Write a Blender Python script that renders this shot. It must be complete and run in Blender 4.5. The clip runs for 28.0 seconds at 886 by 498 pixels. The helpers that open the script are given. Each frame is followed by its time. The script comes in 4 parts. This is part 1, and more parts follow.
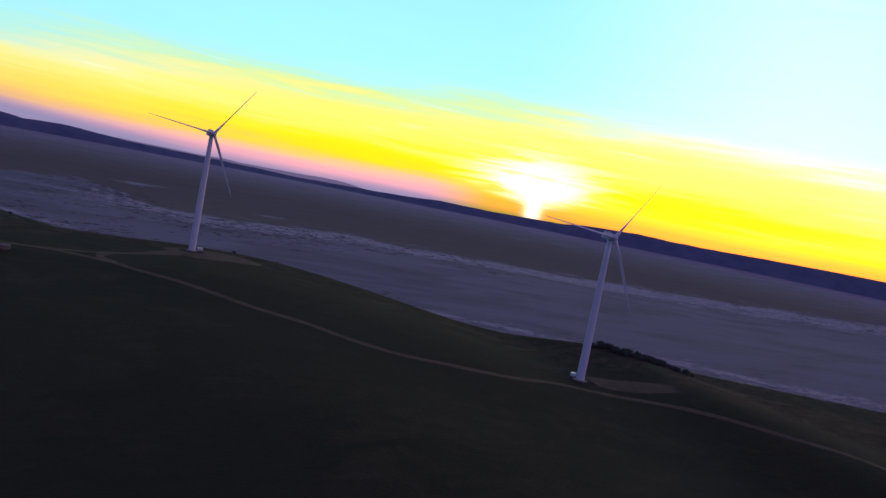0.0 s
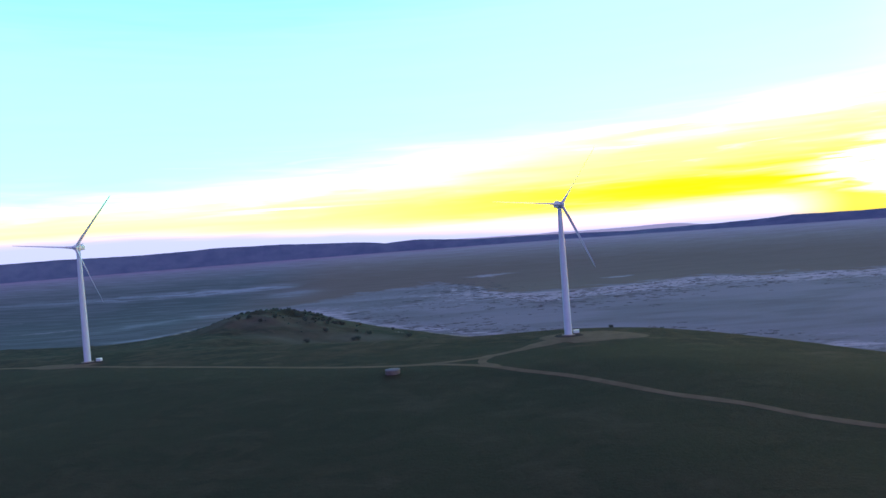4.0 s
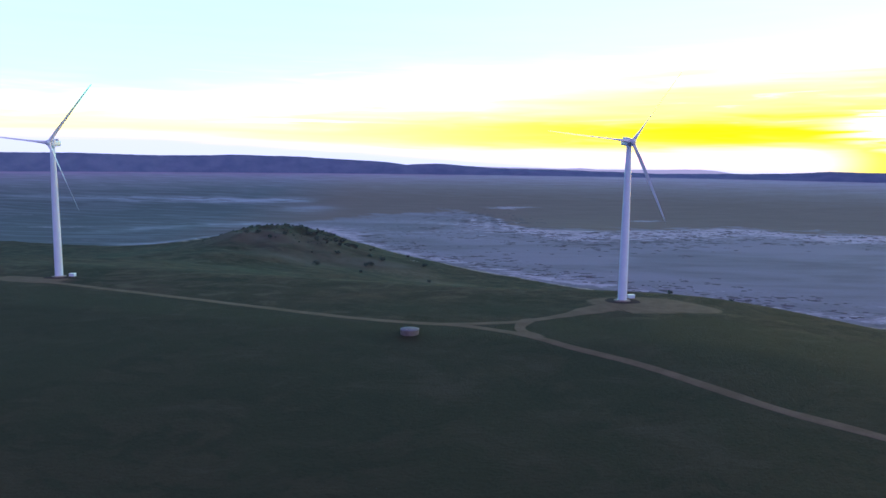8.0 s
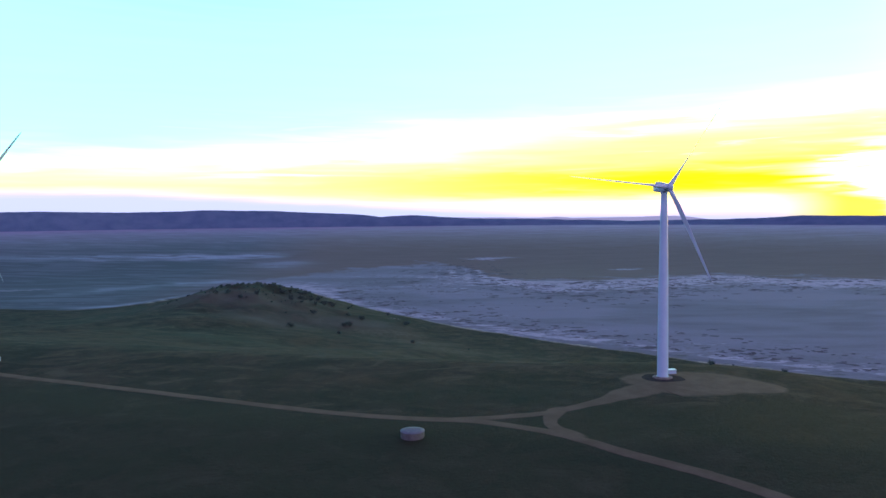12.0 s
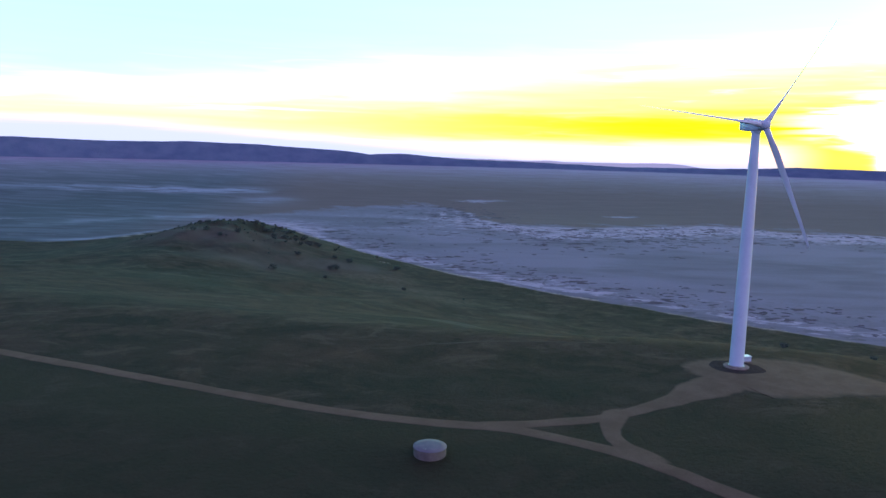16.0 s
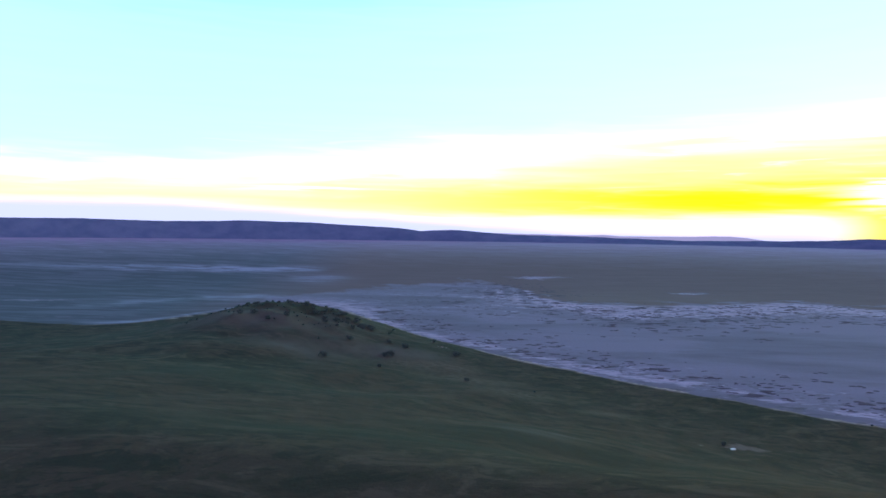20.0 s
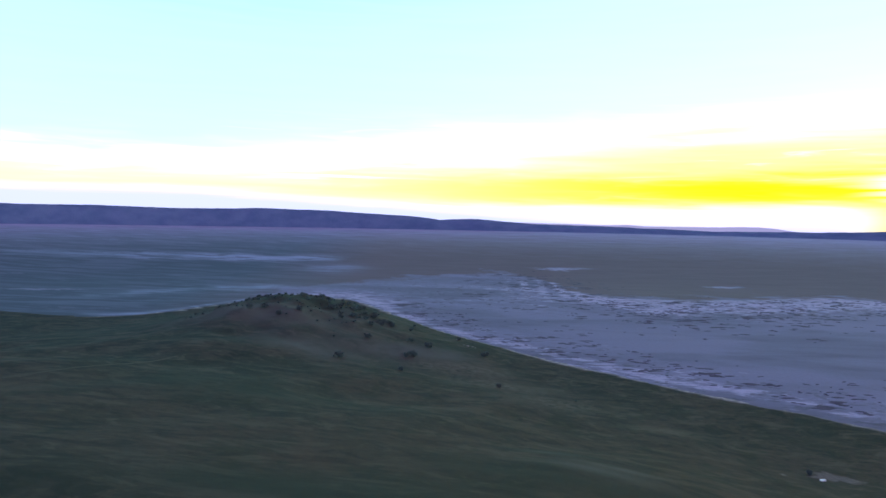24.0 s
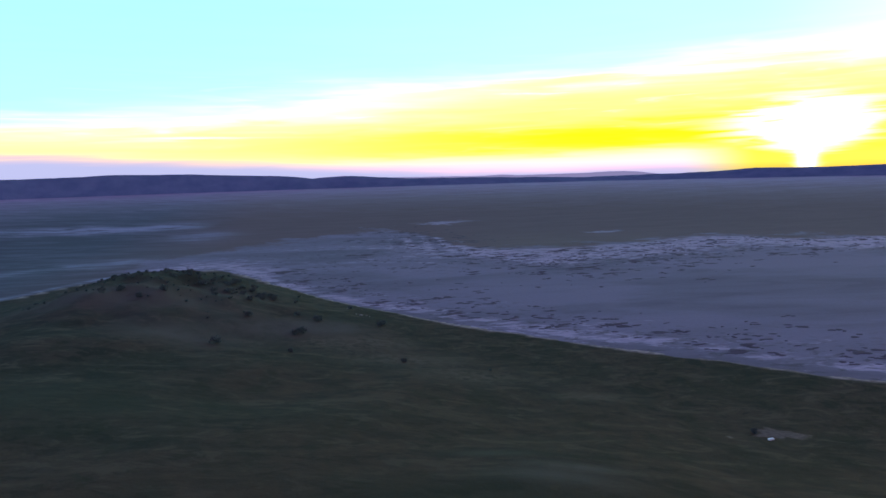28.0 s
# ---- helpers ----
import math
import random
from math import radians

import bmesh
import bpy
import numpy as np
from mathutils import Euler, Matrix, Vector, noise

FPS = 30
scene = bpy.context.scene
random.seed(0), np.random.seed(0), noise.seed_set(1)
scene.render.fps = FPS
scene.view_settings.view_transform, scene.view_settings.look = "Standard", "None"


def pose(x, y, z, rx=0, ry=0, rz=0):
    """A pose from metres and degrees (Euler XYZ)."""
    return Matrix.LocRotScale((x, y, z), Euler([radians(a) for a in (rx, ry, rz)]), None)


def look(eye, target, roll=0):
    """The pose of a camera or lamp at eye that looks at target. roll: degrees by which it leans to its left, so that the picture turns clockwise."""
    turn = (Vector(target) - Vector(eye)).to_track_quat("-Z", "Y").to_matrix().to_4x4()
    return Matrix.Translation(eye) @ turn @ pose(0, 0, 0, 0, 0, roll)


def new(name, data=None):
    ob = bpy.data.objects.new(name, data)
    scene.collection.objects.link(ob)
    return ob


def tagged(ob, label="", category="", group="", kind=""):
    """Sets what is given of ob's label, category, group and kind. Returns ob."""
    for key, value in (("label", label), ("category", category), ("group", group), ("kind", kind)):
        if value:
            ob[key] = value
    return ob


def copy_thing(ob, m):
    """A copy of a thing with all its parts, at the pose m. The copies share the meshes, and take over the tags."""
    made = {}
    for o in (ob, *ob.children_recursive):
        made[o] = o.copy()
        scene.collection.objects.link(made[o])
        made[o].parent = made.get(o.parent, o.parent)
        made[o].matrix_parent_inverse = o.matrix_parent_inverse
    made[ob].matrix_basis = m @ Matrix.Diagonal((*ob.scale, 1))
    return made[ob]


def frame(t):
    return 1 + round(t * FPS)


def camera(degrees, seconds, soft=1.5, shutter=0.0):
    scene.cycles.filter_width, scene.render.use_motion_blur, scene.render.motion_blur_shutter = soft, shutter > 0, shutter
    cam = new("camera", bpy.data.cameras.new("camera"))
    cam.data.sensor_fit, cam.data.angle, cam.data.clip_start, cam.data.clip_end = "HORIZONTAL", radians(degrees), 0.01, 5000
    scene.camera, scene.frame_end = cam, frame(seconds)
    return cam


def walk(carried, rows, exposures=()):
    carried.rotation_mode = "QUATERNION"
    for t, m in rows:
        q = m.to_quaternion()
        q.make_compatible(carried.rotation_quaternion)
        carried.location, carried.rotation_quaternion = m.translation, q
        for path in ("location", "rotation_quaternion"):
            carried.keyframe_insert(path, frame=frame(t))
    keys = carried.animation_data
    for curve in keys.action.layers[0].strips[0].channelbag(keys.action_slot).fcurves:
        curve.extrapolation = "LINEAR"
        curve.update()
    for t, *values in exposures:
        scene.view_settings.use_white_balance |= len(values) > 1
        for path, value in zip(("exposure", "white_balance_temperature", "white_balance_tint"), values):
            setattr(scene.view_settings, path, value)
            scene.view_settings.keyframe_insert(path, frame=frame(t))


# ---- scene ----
cam = camera(63.3, 28.0)
PATH = [
    (0, (-63.84, -505.43, 69.02), (-19.74, -415.96, 61.80), 11.21),
    (0.5, (-63.13, -498.03, 68.64), (-26.11, -405.35, 62.20), 12.04),
    (1, (-62.76, -490.49, 68.30), (-32.80, -395.20, 63.44), 10.67),
    (1.5, (-62.74, -482.79, 68.02), (-40.87, -385.41, 61.77), 11.89),
    (2, (-63.50, -474.68, 67.62), (-47.83, -376.32, 58.68), 7.04),
    (2.5, (-64.98, -466.37, 67.17), (-57.12, -367.93, 51.41), 3.16),
    (3, (-66.15, -457.92, 66.82), (-65.07, -358.53, 55.81), 2.69),
    (3.5, (-67.47, -448.96, 66.71), (-69.46, -349.01, 64.15), -1.90),
    (4, (-69.01, -439.80, 66.89), (-69.87, -339.82, 64.92), -4.26),
    (4.5, (-70.93, -430.51, 67.26), (-71.58, -330.53, 69.32), -5.65),
    (6.5, (-73.86, -390.84, 69.82), (-71.12, -290.90, 67.90), 0.78),
    (7, (-75.32, -381.48, 69.97), (-74.26, -281.70, 63.54), 0.80),
    (7.5, (-77.26, -372.45, 69.83), (-78.75, -273.37, 56.36), 1.92),
    (8, (-79.22, -363.64, 69.59), (-82.64, -264.45, 57.36), 0.76),
    (8.5, (-80.78, -354.46, 69.40), (-87.47, -255.16, 59.60), -1.05),
    (9, (-82.20, -345.68, 69.31), (-90.24, -246.49, 59.51), -2.23),
    (9.5, (-83.67, -337.56, 69.35), (-92.12, -238.14, 62.76), -3.47),
    (10, (-85.29, -330.37, 69.55), (-94.02, -230.99, 62.61), -4.09),
    (10.5, (-86.88, -324.49, 69.90), (-92.31, -224.72, 65.88), -1.44),
    (11, (-88.97, -317.59, 70.23), (-89.70, -217.67, 66.32), -2.42),
    (11.5, (-90.83, -309.82, 70.47), (-90.68, -209.96, 65.11), -1.05),
    (13.5, (-97.02, -271.80, 70.74), (-96.95, -171.89, 66.37), 0.22),
    (14, (-97.99, -264.66, 70.28), (-97.74, -165.18, 60.15), 0.77),
    (14.5, (-99.66, -257.12, 69.82), (-99.68, -157.62, 59.75), 0.95),
    (15, (-101.29, -248.92, 69.46), (-102.63, -149.39, 59.92), 1.13),
    (15.5, (-102.94, -240.52, 69.13), (-102.76, -141.25, 57.08), 0.97),
    (16, (-104.54, -232.43, 68.77), (-102.46, -133.36, 55.35), 1.60),
    (16.5, (-106.35, -224.56, 68.49), (-110.64, -125.06, 59.53), -0.59),
    (17, (-107.68, -215.96, 68.54), (-115.90, -116.66, 60.09), 1.36),
    (17.5, (-108.94, -206.74, 68.55), (-110.72, -107.07, 60.65), 0.92),
    (18, (-110.71, -196.37, 68.49), (-109.51, -96.64, 61.30), 1.36),
    (18.5, (-113.33, -184.56, 68.50), (-117.10, -84.82, 62.40), 1.48),
    (19, (-116.23, -172.32, 68.46), (-124.80, -72.78, 64.23), 1.82),
    (19.5, (-119.13, -160.43, 68.29), (-125.76, -60.74, 64.15), 1.27),
    (20, (-121.77, -149.30, 68.02), (-126.81, -49.47, 64.92), 0.83),
    (20.5, (-124.29, -138.60, 67.74), (-129.74, -38.91, 62.16), 1.33),
    (21, (-126.45, -128.21, 67.45), (-132.40, -28.55, 61.73), 2.15),
    (21.5, (-128.41, -117.85, 67.19), (-135.53, -18.29, 61.11), 2.07),
    (23.5, (-135.80, -74.59, 66.26), (-145.56, 24.64, 58.66), 0.33),
    (24, (-138.46, -63.07, 66.22), (-145.90, 36.54, 61.56), 1.15),
    (24.5, (-141.25, -51.39, 66.30), (-147.24, 48.42, 64.46), 0.86),
    (25, (-144.32, -39.82, 66.43), (-148.65, 60.06, 64.13), -0.15),
    (25.5, (-147.46, -28.81, 66.55), (-150.00, 71.12, 69.28), 0.07),
    (26, (-150.53, -18.25, 66.59), (-150.78, 81.75, 67.54), -2.20),
    (26.5, (-152.68, -8.36, 66.45), (-150.08, 91.57, 63.46), -2.46),
    (27, (-154.40, 1.16, 66.05), (-149.63, 100.87, 60.07), -3.44),
    (27.5, (-156.16, 11.04, 65.46), (-149.96, 110.34, 55.43), -1.53),
    (28, (-158.36, 21.25, 64.78), (-148.41, 120.16, 53.94), -1.57),
]
walk(cam, [(t, look(eye, target, roll)) for t, eye, target, roll in PATH],
     exposures=[(0, -1.57, 6900, 43), (1.6, -1.35, 6900, 43), (2.4, -0.98, 6750, 25), (3.2, -0.45, 6500, 10), (4.5, -0.18, 6500, 10), (7, -0.33, 6500, 10), (8, 0.08, 6500, 10), (9, 0.22, 6500, 10),
                (10, 0.2, 6500, 10), (11, 0.0, 6500, 10), (14, -0.18, 6500, 10), (16, 0.0, 6500, 10), (18, 0.0, 6500, 10), (21, -0.08, 6500, 10), (24, 0.05, 6500, 10), (25, -0.12, 6500, 10),
                (26, -0.54, 6550, 16), (27, -0.54, 6550, 18), (28, -0.58, 6550, 16)])

# ---- world and sun ----
SUN_AZ, SUN_EL = radians(32.6), radians(0.4)
LAKE = -115.0
EYE_Z = 68.0
CENTRE = (-100.0, -200.0)


def sky():
    w = bpy.data.worlds.new("dusk_sky")
    w.use_nodes = True
    scene.world = w
    nt = w.node_tree
    nt.nodes.clear()
    N, K = nt.nodes.new, nt.links.new

    def m(op, a, b=None, c=None, clamp=False):
        n = N("ShaderNodeMath")
        n.operation, n.use_clamp = op, clamp
        for i, v in enumerate((a, b, c)):
            if v is None:
                continue
            if isinstance(v, (int, float)):
                n.inputs[i].default_value = v
            else:
                K(v, n.inputs[i])
        return n.outputs[0]

    def rng(v, a, b, c, d, smooth=False):
        n = N("ShaderNodeMapRange")
        n.interpolation_type = "SMOOTHSTEP" if smooth else "LINEAR"
        K(v, n.inputs[0])
        for i, q in enumerate((a, b, c, d)):
            n.inputs[i + 1].default_value = q
        return n.outputs[0]

    def mix(f, a, b, how="MIX"):
        n = N("ShaderNodeMix")
        n.data_type, n.blend_type, n.clamp_result = "RGBA", how, False
        if isinstance(f, (int, float)):
            n.inputs[0].default_value = f
        else:
            K(f, n.inputs[0])
        for i, v in ((6, a), (7, b)):
            if isinstance(v, tuple):
                n.inputs[i].default_value = (*v, 1)
            else:
                K(v, n.inputs[i])
        return n.outputs[2]

    tc = N("ShaderNodeTexCoord")
    sp = N("ShaderNodeSeparateXYZ")
    K(tc.outputs["Generated"], sp.inputs[0])
    x, y, z = sp.outputs
    cs, sn = math.cos(SUN_AZ), math.sin(SUN_AZ)
    across = m("SUBTRACT", m("MULTIPLY", x, cs), m("MULTIPLY", y, sn))
    along = m("ADD", m("MULTIPLY", x, sn), m("MULTIPLY", y, cs))
    az = m("MULTIPLY", m("ARCTAN2", across, along), 57.2958)
    el = m("MULTIPLY", m("ARCSINE", z), 57.2958)
    aaz = m("ABSOLUTE", az)
    # drawn-out cloud streaks
    cv = N("ShaderNodeCombineXYZ")
    K(m("MULTIPLY", az, 0.042), cv.inputs[0])
    K(m("MULTIPLY", el, 0.62), cv.inputs[1])
    n1 = N("ShaderNodeTexNoise")
    n1.inputs["Scale"].default_value, n1.inputs["Detail"].default_value = 1.1, 5
    n1.inputs["Distortion"].default_value = 0.4
    K(cv.outputs[0], n1.inputs["Vector"])
    n2 = N("ShaderNodeTexNoise")
    n2.inputs["Scale"].default_value, n2.inputs["Detail"].default_value = 3.2, 6
    n2.inputs["Distortion"].default_value = 0.7
    K(cv.outputs[0], n2.inputs["Vector"])
    s1 = m("SUBTRACT", n1.outputs["Fac"], 0.5)
    s2 = m("SUBTRACT", n2.outputs["Fac"], 0.5)
    wob = m("ADD", m("MULTIPLY", s1, 3.0), m("MULTIPLY", s2, 2.2))
    fade = rng(el, 0.5, 3.0, 0.15, 1.0)
    # the glowing band stands a little higher near the sun
    lift = rng(aaz, 0, 45, 1.13, 1.42)
    elw = m("MULTIPLY", m("ADD", el, m("MULTIPLY", wob, fade)), lift)

    def ramp(v, stops, lo, hi):
        r = N("ShaderNodeValToRGB")
        K(rng(v, lo, hi, 0, 1), r.inputs[0])
        els = r.color_ramp.elements
        while len(els) < len(stops):
            els.new(0.5)
        for e, (p, c) in zip(els, stops):
            e.position = (p - lo) / (hi - lo)
            e.color = (*c, 1)
        return r.outputs[0]

    sunny = ramp(elw, [(-2, (1.2, .95, 1.05)), (-0.2, (2.4, 1.4, 1.6)), (0.5, (2.6, 1.45, 1.5)), (1.0, (2.9, 1.9, 1.2)), (1.5, (3.0, 2.2, .40)), (2.0, (3.2, 2.6, .04)), (2.6, (3.2, 2.9, .0)), (3.2, (3.2, 3.0, .02)),
                       (4.0, (3.2, 3.0, .24)), (5.0, (3.4, 3.1, .42)), (6.0, (3.4, 3.1, .50)), (6.7, (3.1, 3.0, .60)), (7.7, (2.0, 3.0, .90)), (8.6, (1.30, 3.0, 1.7)), (9.6, (.94, 3.0, 2.8)), (11, (.80, 3.1, 3.5)), (14, (.76, 3.0, 3.5)), (22, (.68, 2.8, 3.2)),
                       (28, (.48, 1.7, 2.1)), (35, (.27, .38, .70)), (55, (.205, .195, .44)), (90, (.165, .145, .365))], -2, 90)
    cool = ramp(elw, [(-2, (.46, .58, 1.0)), (-0.2, (.70, .80, 1.15)), (0.7, (1.0, .95, 1.2)), (1.4, (1.7, 1.05, 1.02)), (2.2, (2.2, 1.5, .85)),
                      (3.0, (2.6, 2.0, .72)), (4.0, (2.5, 2.4, .82)), (4.8, (1.9, 2.7, 1.1)), (5.8, (1.1, 2.8, 2.0)), (6.8, (.82, 2.8, 2.7)), (8, (.74, 2.8, 3.0)), (14, (.68, 2.6, 2.9)), (20, (.62, 2.4, 2.7)), (27, (.42, 1.4, 1.8)), (35, (.27, .36, .68)),
                      (55, (.205, .195, .44)), (90, (.165, .145, .365))], -2, 90)
    back = ramp(el, [(-2, (.42, .60, 1.1)), (4, (.44, .68, 1.35)), (14, (.40, .68, 1.5)), (35, (.27, .36, .88)), (55, (.205, .195, .44)), (90, (.165, .145, .365))], -2, 90)
    col = mix(rng(aaz, 16, 58, 0, 1, True), sunny, cool)
    col = mix(rng(aaz, 66, 110, 0, 1, True), col, back)
    # the sky is brighter beyond the sun
    col = mix(1.0, col, mix(rng(az, -5, 20, 0, 1, True), (1, 1, 1), (2.3, 1.3, 1.2)), "MULTIPLY")
    # a low lilac cloud bank lies over the range, away from the sun
    bank = rng(m("SUBTRACT", m("ADD", el, m("MULTIPLY", s2, 0.5)), rng(az, -25, -56, -0.2, 1.5)), 0.55, -0.45, 0, 1, True)
    col = mix(bank, col, mix(rng(aaz, 66, 110, 0, 1, True), (.80, .88, 1.35), back))
    # low air towards the sun is deep yellow
    low = m("MULTIPLY", m("MULTIPLY", rng(az, -9, -3, 0, 1, True), rng(az, 60, 30, 0, 1, True)), rng(el, 2.4, 0.9, 0, 1, True))
    col = mix(low, col, mix(1.0, col, (1.25, 1.15, .10), "MULTIPLY"))
    # clouds close to the sun, lit through to white
    gx = m("DIVIDE", az, rng(el, -0.6, 2.3, 0.7, 4.3, True))
    gy = m("DIVIDE", m("SUBTRACT", el, 2.35), 1.8)
    glow = m("EXPONENT", m("MULTIPLY", m("ADD", m("MULTIPLY", gx, gx), m("MULTIPLY", gy, gy)), -1.0))
    lit = m("MULTIPLY", glow, rng(m("ADD", m("ADD", s2, m("MULTIPLY", s1, 0.8)), m("MULTIPLY", glow, 0.30)), -0.06, 0.22, 0, 1, True))
    col = mix(1.0, col, mix(lit, (0, 0, 0), (3.9, 3.9, 4.2)), "ADD")
    # thin bright streaks farther along the band
    thin = m("MULTIPLY", m("MULTIPLY", rng(s2, 0.10, 0.24, 0, 1, True), rng(aaz, 60, 10, 0.1, 0.6)), m("MULTIPLY", rng(el, 1.5, 3.5, 0, 1, True), rng(el, 9, 6, 0, 1, True)))
    col = mix(1.0, col, mix(thin, (0, 0, 0), (.5, .6, .9)), "ADD")
    # long thin cloud bars, white or with an orange underside
    for a0, e0, wa, we, tint in ((-45.5, 2.86, 4.2, 0.10, (.5, .7, 1.1)), (-43.5, 2.52, 5.5, 0.10, (.1, -.12, -.5)), (-28, 2.2, 12, 0.16, (.1, -.5, -.3)), (-34, 1.45, 15, 0.22, (.0, -.8, -.8)), (-12, 1.4, 9, 0.14, (.1, -.7, -.3))):
        p = m("DIVIDE", m("SUBTRACT", az, a0), wa)
        q = m("DIVIDE", m("ADD", m("SUBTRACT", el, e0), m("MULTIPLY", s2, 0.5)), we)
        bar = m("EXPONENT", m("MULTIPLY", m("ADD", m("MULTIPLY", p, p), m("MULTIPLY", q, q)), -1.0))
        col = mix(1.0, col, mix(bar, (0, 0, 0), tint), "ADD")
    # the sun's disc on the range
    dx = m("DIVIDE", az, 0.55)
    dy = m("DIVIDE", m("SUBTRACT", el, 0.2), 0.8)
    disc = m("EXPONENT", m("MULTIPLY", m("ADD", m("MULTIPLY", dx, dx), m("MULTIPLY", dy, dy)), -1.0))
    col = mix(1.0, col, mix(disc, (0, 0, 0), (6, 5.5, 4)), "ADD")

    tex = N("ShaderNodeTexSky")
    tex.sky_type, tex.sun_disc = "NISHITA", False
    tex.sun_elevation, tex.sun_rotation = SUN_EL, SUN_AZ
    tex.dust_density, tex.ozone_density = 1.5, 2.0
    b1, b2, add, out = N("ShaderNodeBackground"), N("ShaderNodeBackground"), N("ShaderNodeAddShader"), N("ShaderNodeOutputWorld")
    K(tex.outputs[0], b1.inputs[0])
    b1.inputs[1].default_value = 0.05
    K(col, b2.inputs[0])
    b2.inputs[1].default_value = 1.0
    K(b1.outputs[0], add.inputs[0])
    K(b2.outputs[0], add.inputs[1])
    K(add.outputs[0], out.inputs[0])


sky()
sun = new("sun", bpy.data.lights.new("sun", "SUN"))
sun.data.energy, sun.data.angle, sun.data.color = 0.5, radians(0.6), (1, 0.55, 0.25)
sun.matrix_basis = look((0, 0, 300), (-300 * math.sin(SUN_AZ), -300 * math.cos(SUN_AZ), 300 - 300 * math.tan(SUN_EL)))


# ---- materials ----
def material(name, build, rough=0.8, metal=0.0, spec=0.3):
    """build(nt, N, K, pos) returns a colour socket and, if it likes, a height socket for bump."""
    mt = bpy.data.materials.new(name)
    mt.use_nodes = True
    nt = mt.node_tree
    b = nt.nodes["Principled BSDF"]
    b.inputs["Roughness"].default_value, b.inputs["Metallic"].default_value = rough, metal
    b.inputs["Specular IOR Level"].default_value = spec
    N, K = nt.nodes.new, nt.links.new
    tc = N("ShaderNodeTexCoord")
    col, height, depth = build(N, K, tc.outputs["Object"])
    if isinstance(col, tuple):
        b.inputs["Base Color"].default_value = (*col, 1)
    else:
        K(col, b.inputs["Base Color"])
    if height is not None:
        bp = N("ShaderNodeBump")
        bp.inputs["Strength"].default_value, bp.inputs["Distance"].default_value = 1.0, depth
        K(height, bp.inputs["Height"])
        K(bp.outputs[0], b.inputs["Normal"])
    return mt


def noise_fac(N, K, pos, scale, detail=4, rough=0.55, stretch=(1, 1, 1), turn=0.0, distort=0.0):
    mp = N("ShaderNodeMapping")
    mp.inputs["Scale"].default_value = [scale * s for s in stretch]
    mp.inputs["Rotation"].default_value = (0, 0, radians(turn))
    K(pos, mp.inputs["Vector"])
    n = N("ShaderNodeTexNoise")
    n.inputs["Scale"].default_value, n.inputs["Detail"].default_value = 1.0, detail
    n.inputs["Roughness"].default_value, n.inputs["Distortion"].default_value = rough, distort
    K(mp.outputs[0], n.inputs["Vector"])
    return n.outputs["Fac"]


def between(N, K, v, a, b, lo=0.0, hi=1.0):
    n = N("ShaderNodeMapRange")
    n.interpolation_type = "SMOOTHSTEP"
    K(v, n.inputs[0])
    for i, q in enumerate((a, b, lo, hi)):
        n.inputs[i + 1].default_value = q
    return n.outputs[0]


def blend(N, K, f, a, b, how="MIX"):
    n = N("ShaderNodeMix")
    n.data_type, n.blend_type = "RGBA", how
    if isinstance(f, (int, float)):
        n.inputs[0].default_value = f
    else:
        K(f, n.inputs[0])
    for i, v in ((6, a), (7, b)):
        if isinstance(v, tuple):
            n.inputs[i].default_value = (*v, 1)
        else:
            K(v, n.inputs[i])
    return n.outputs[2]


def times(N, K, a, b, op="MULTIPLY"):
    n = N("ShaderNodeMath")
    n.operation, n.use_clamp = op, True
    for i, v in enumerate((a, b)):
        if isinstance(v, (int, float)):
            n.inputs[i].default_value = v
        else:
            K(v, n.inputs[i])
    return n.outputs[0]


def attribute(N, name):
    n = N("ShaderNodeAttribute")
    n.attribute_name = name
    return n.outputs["Fac"]


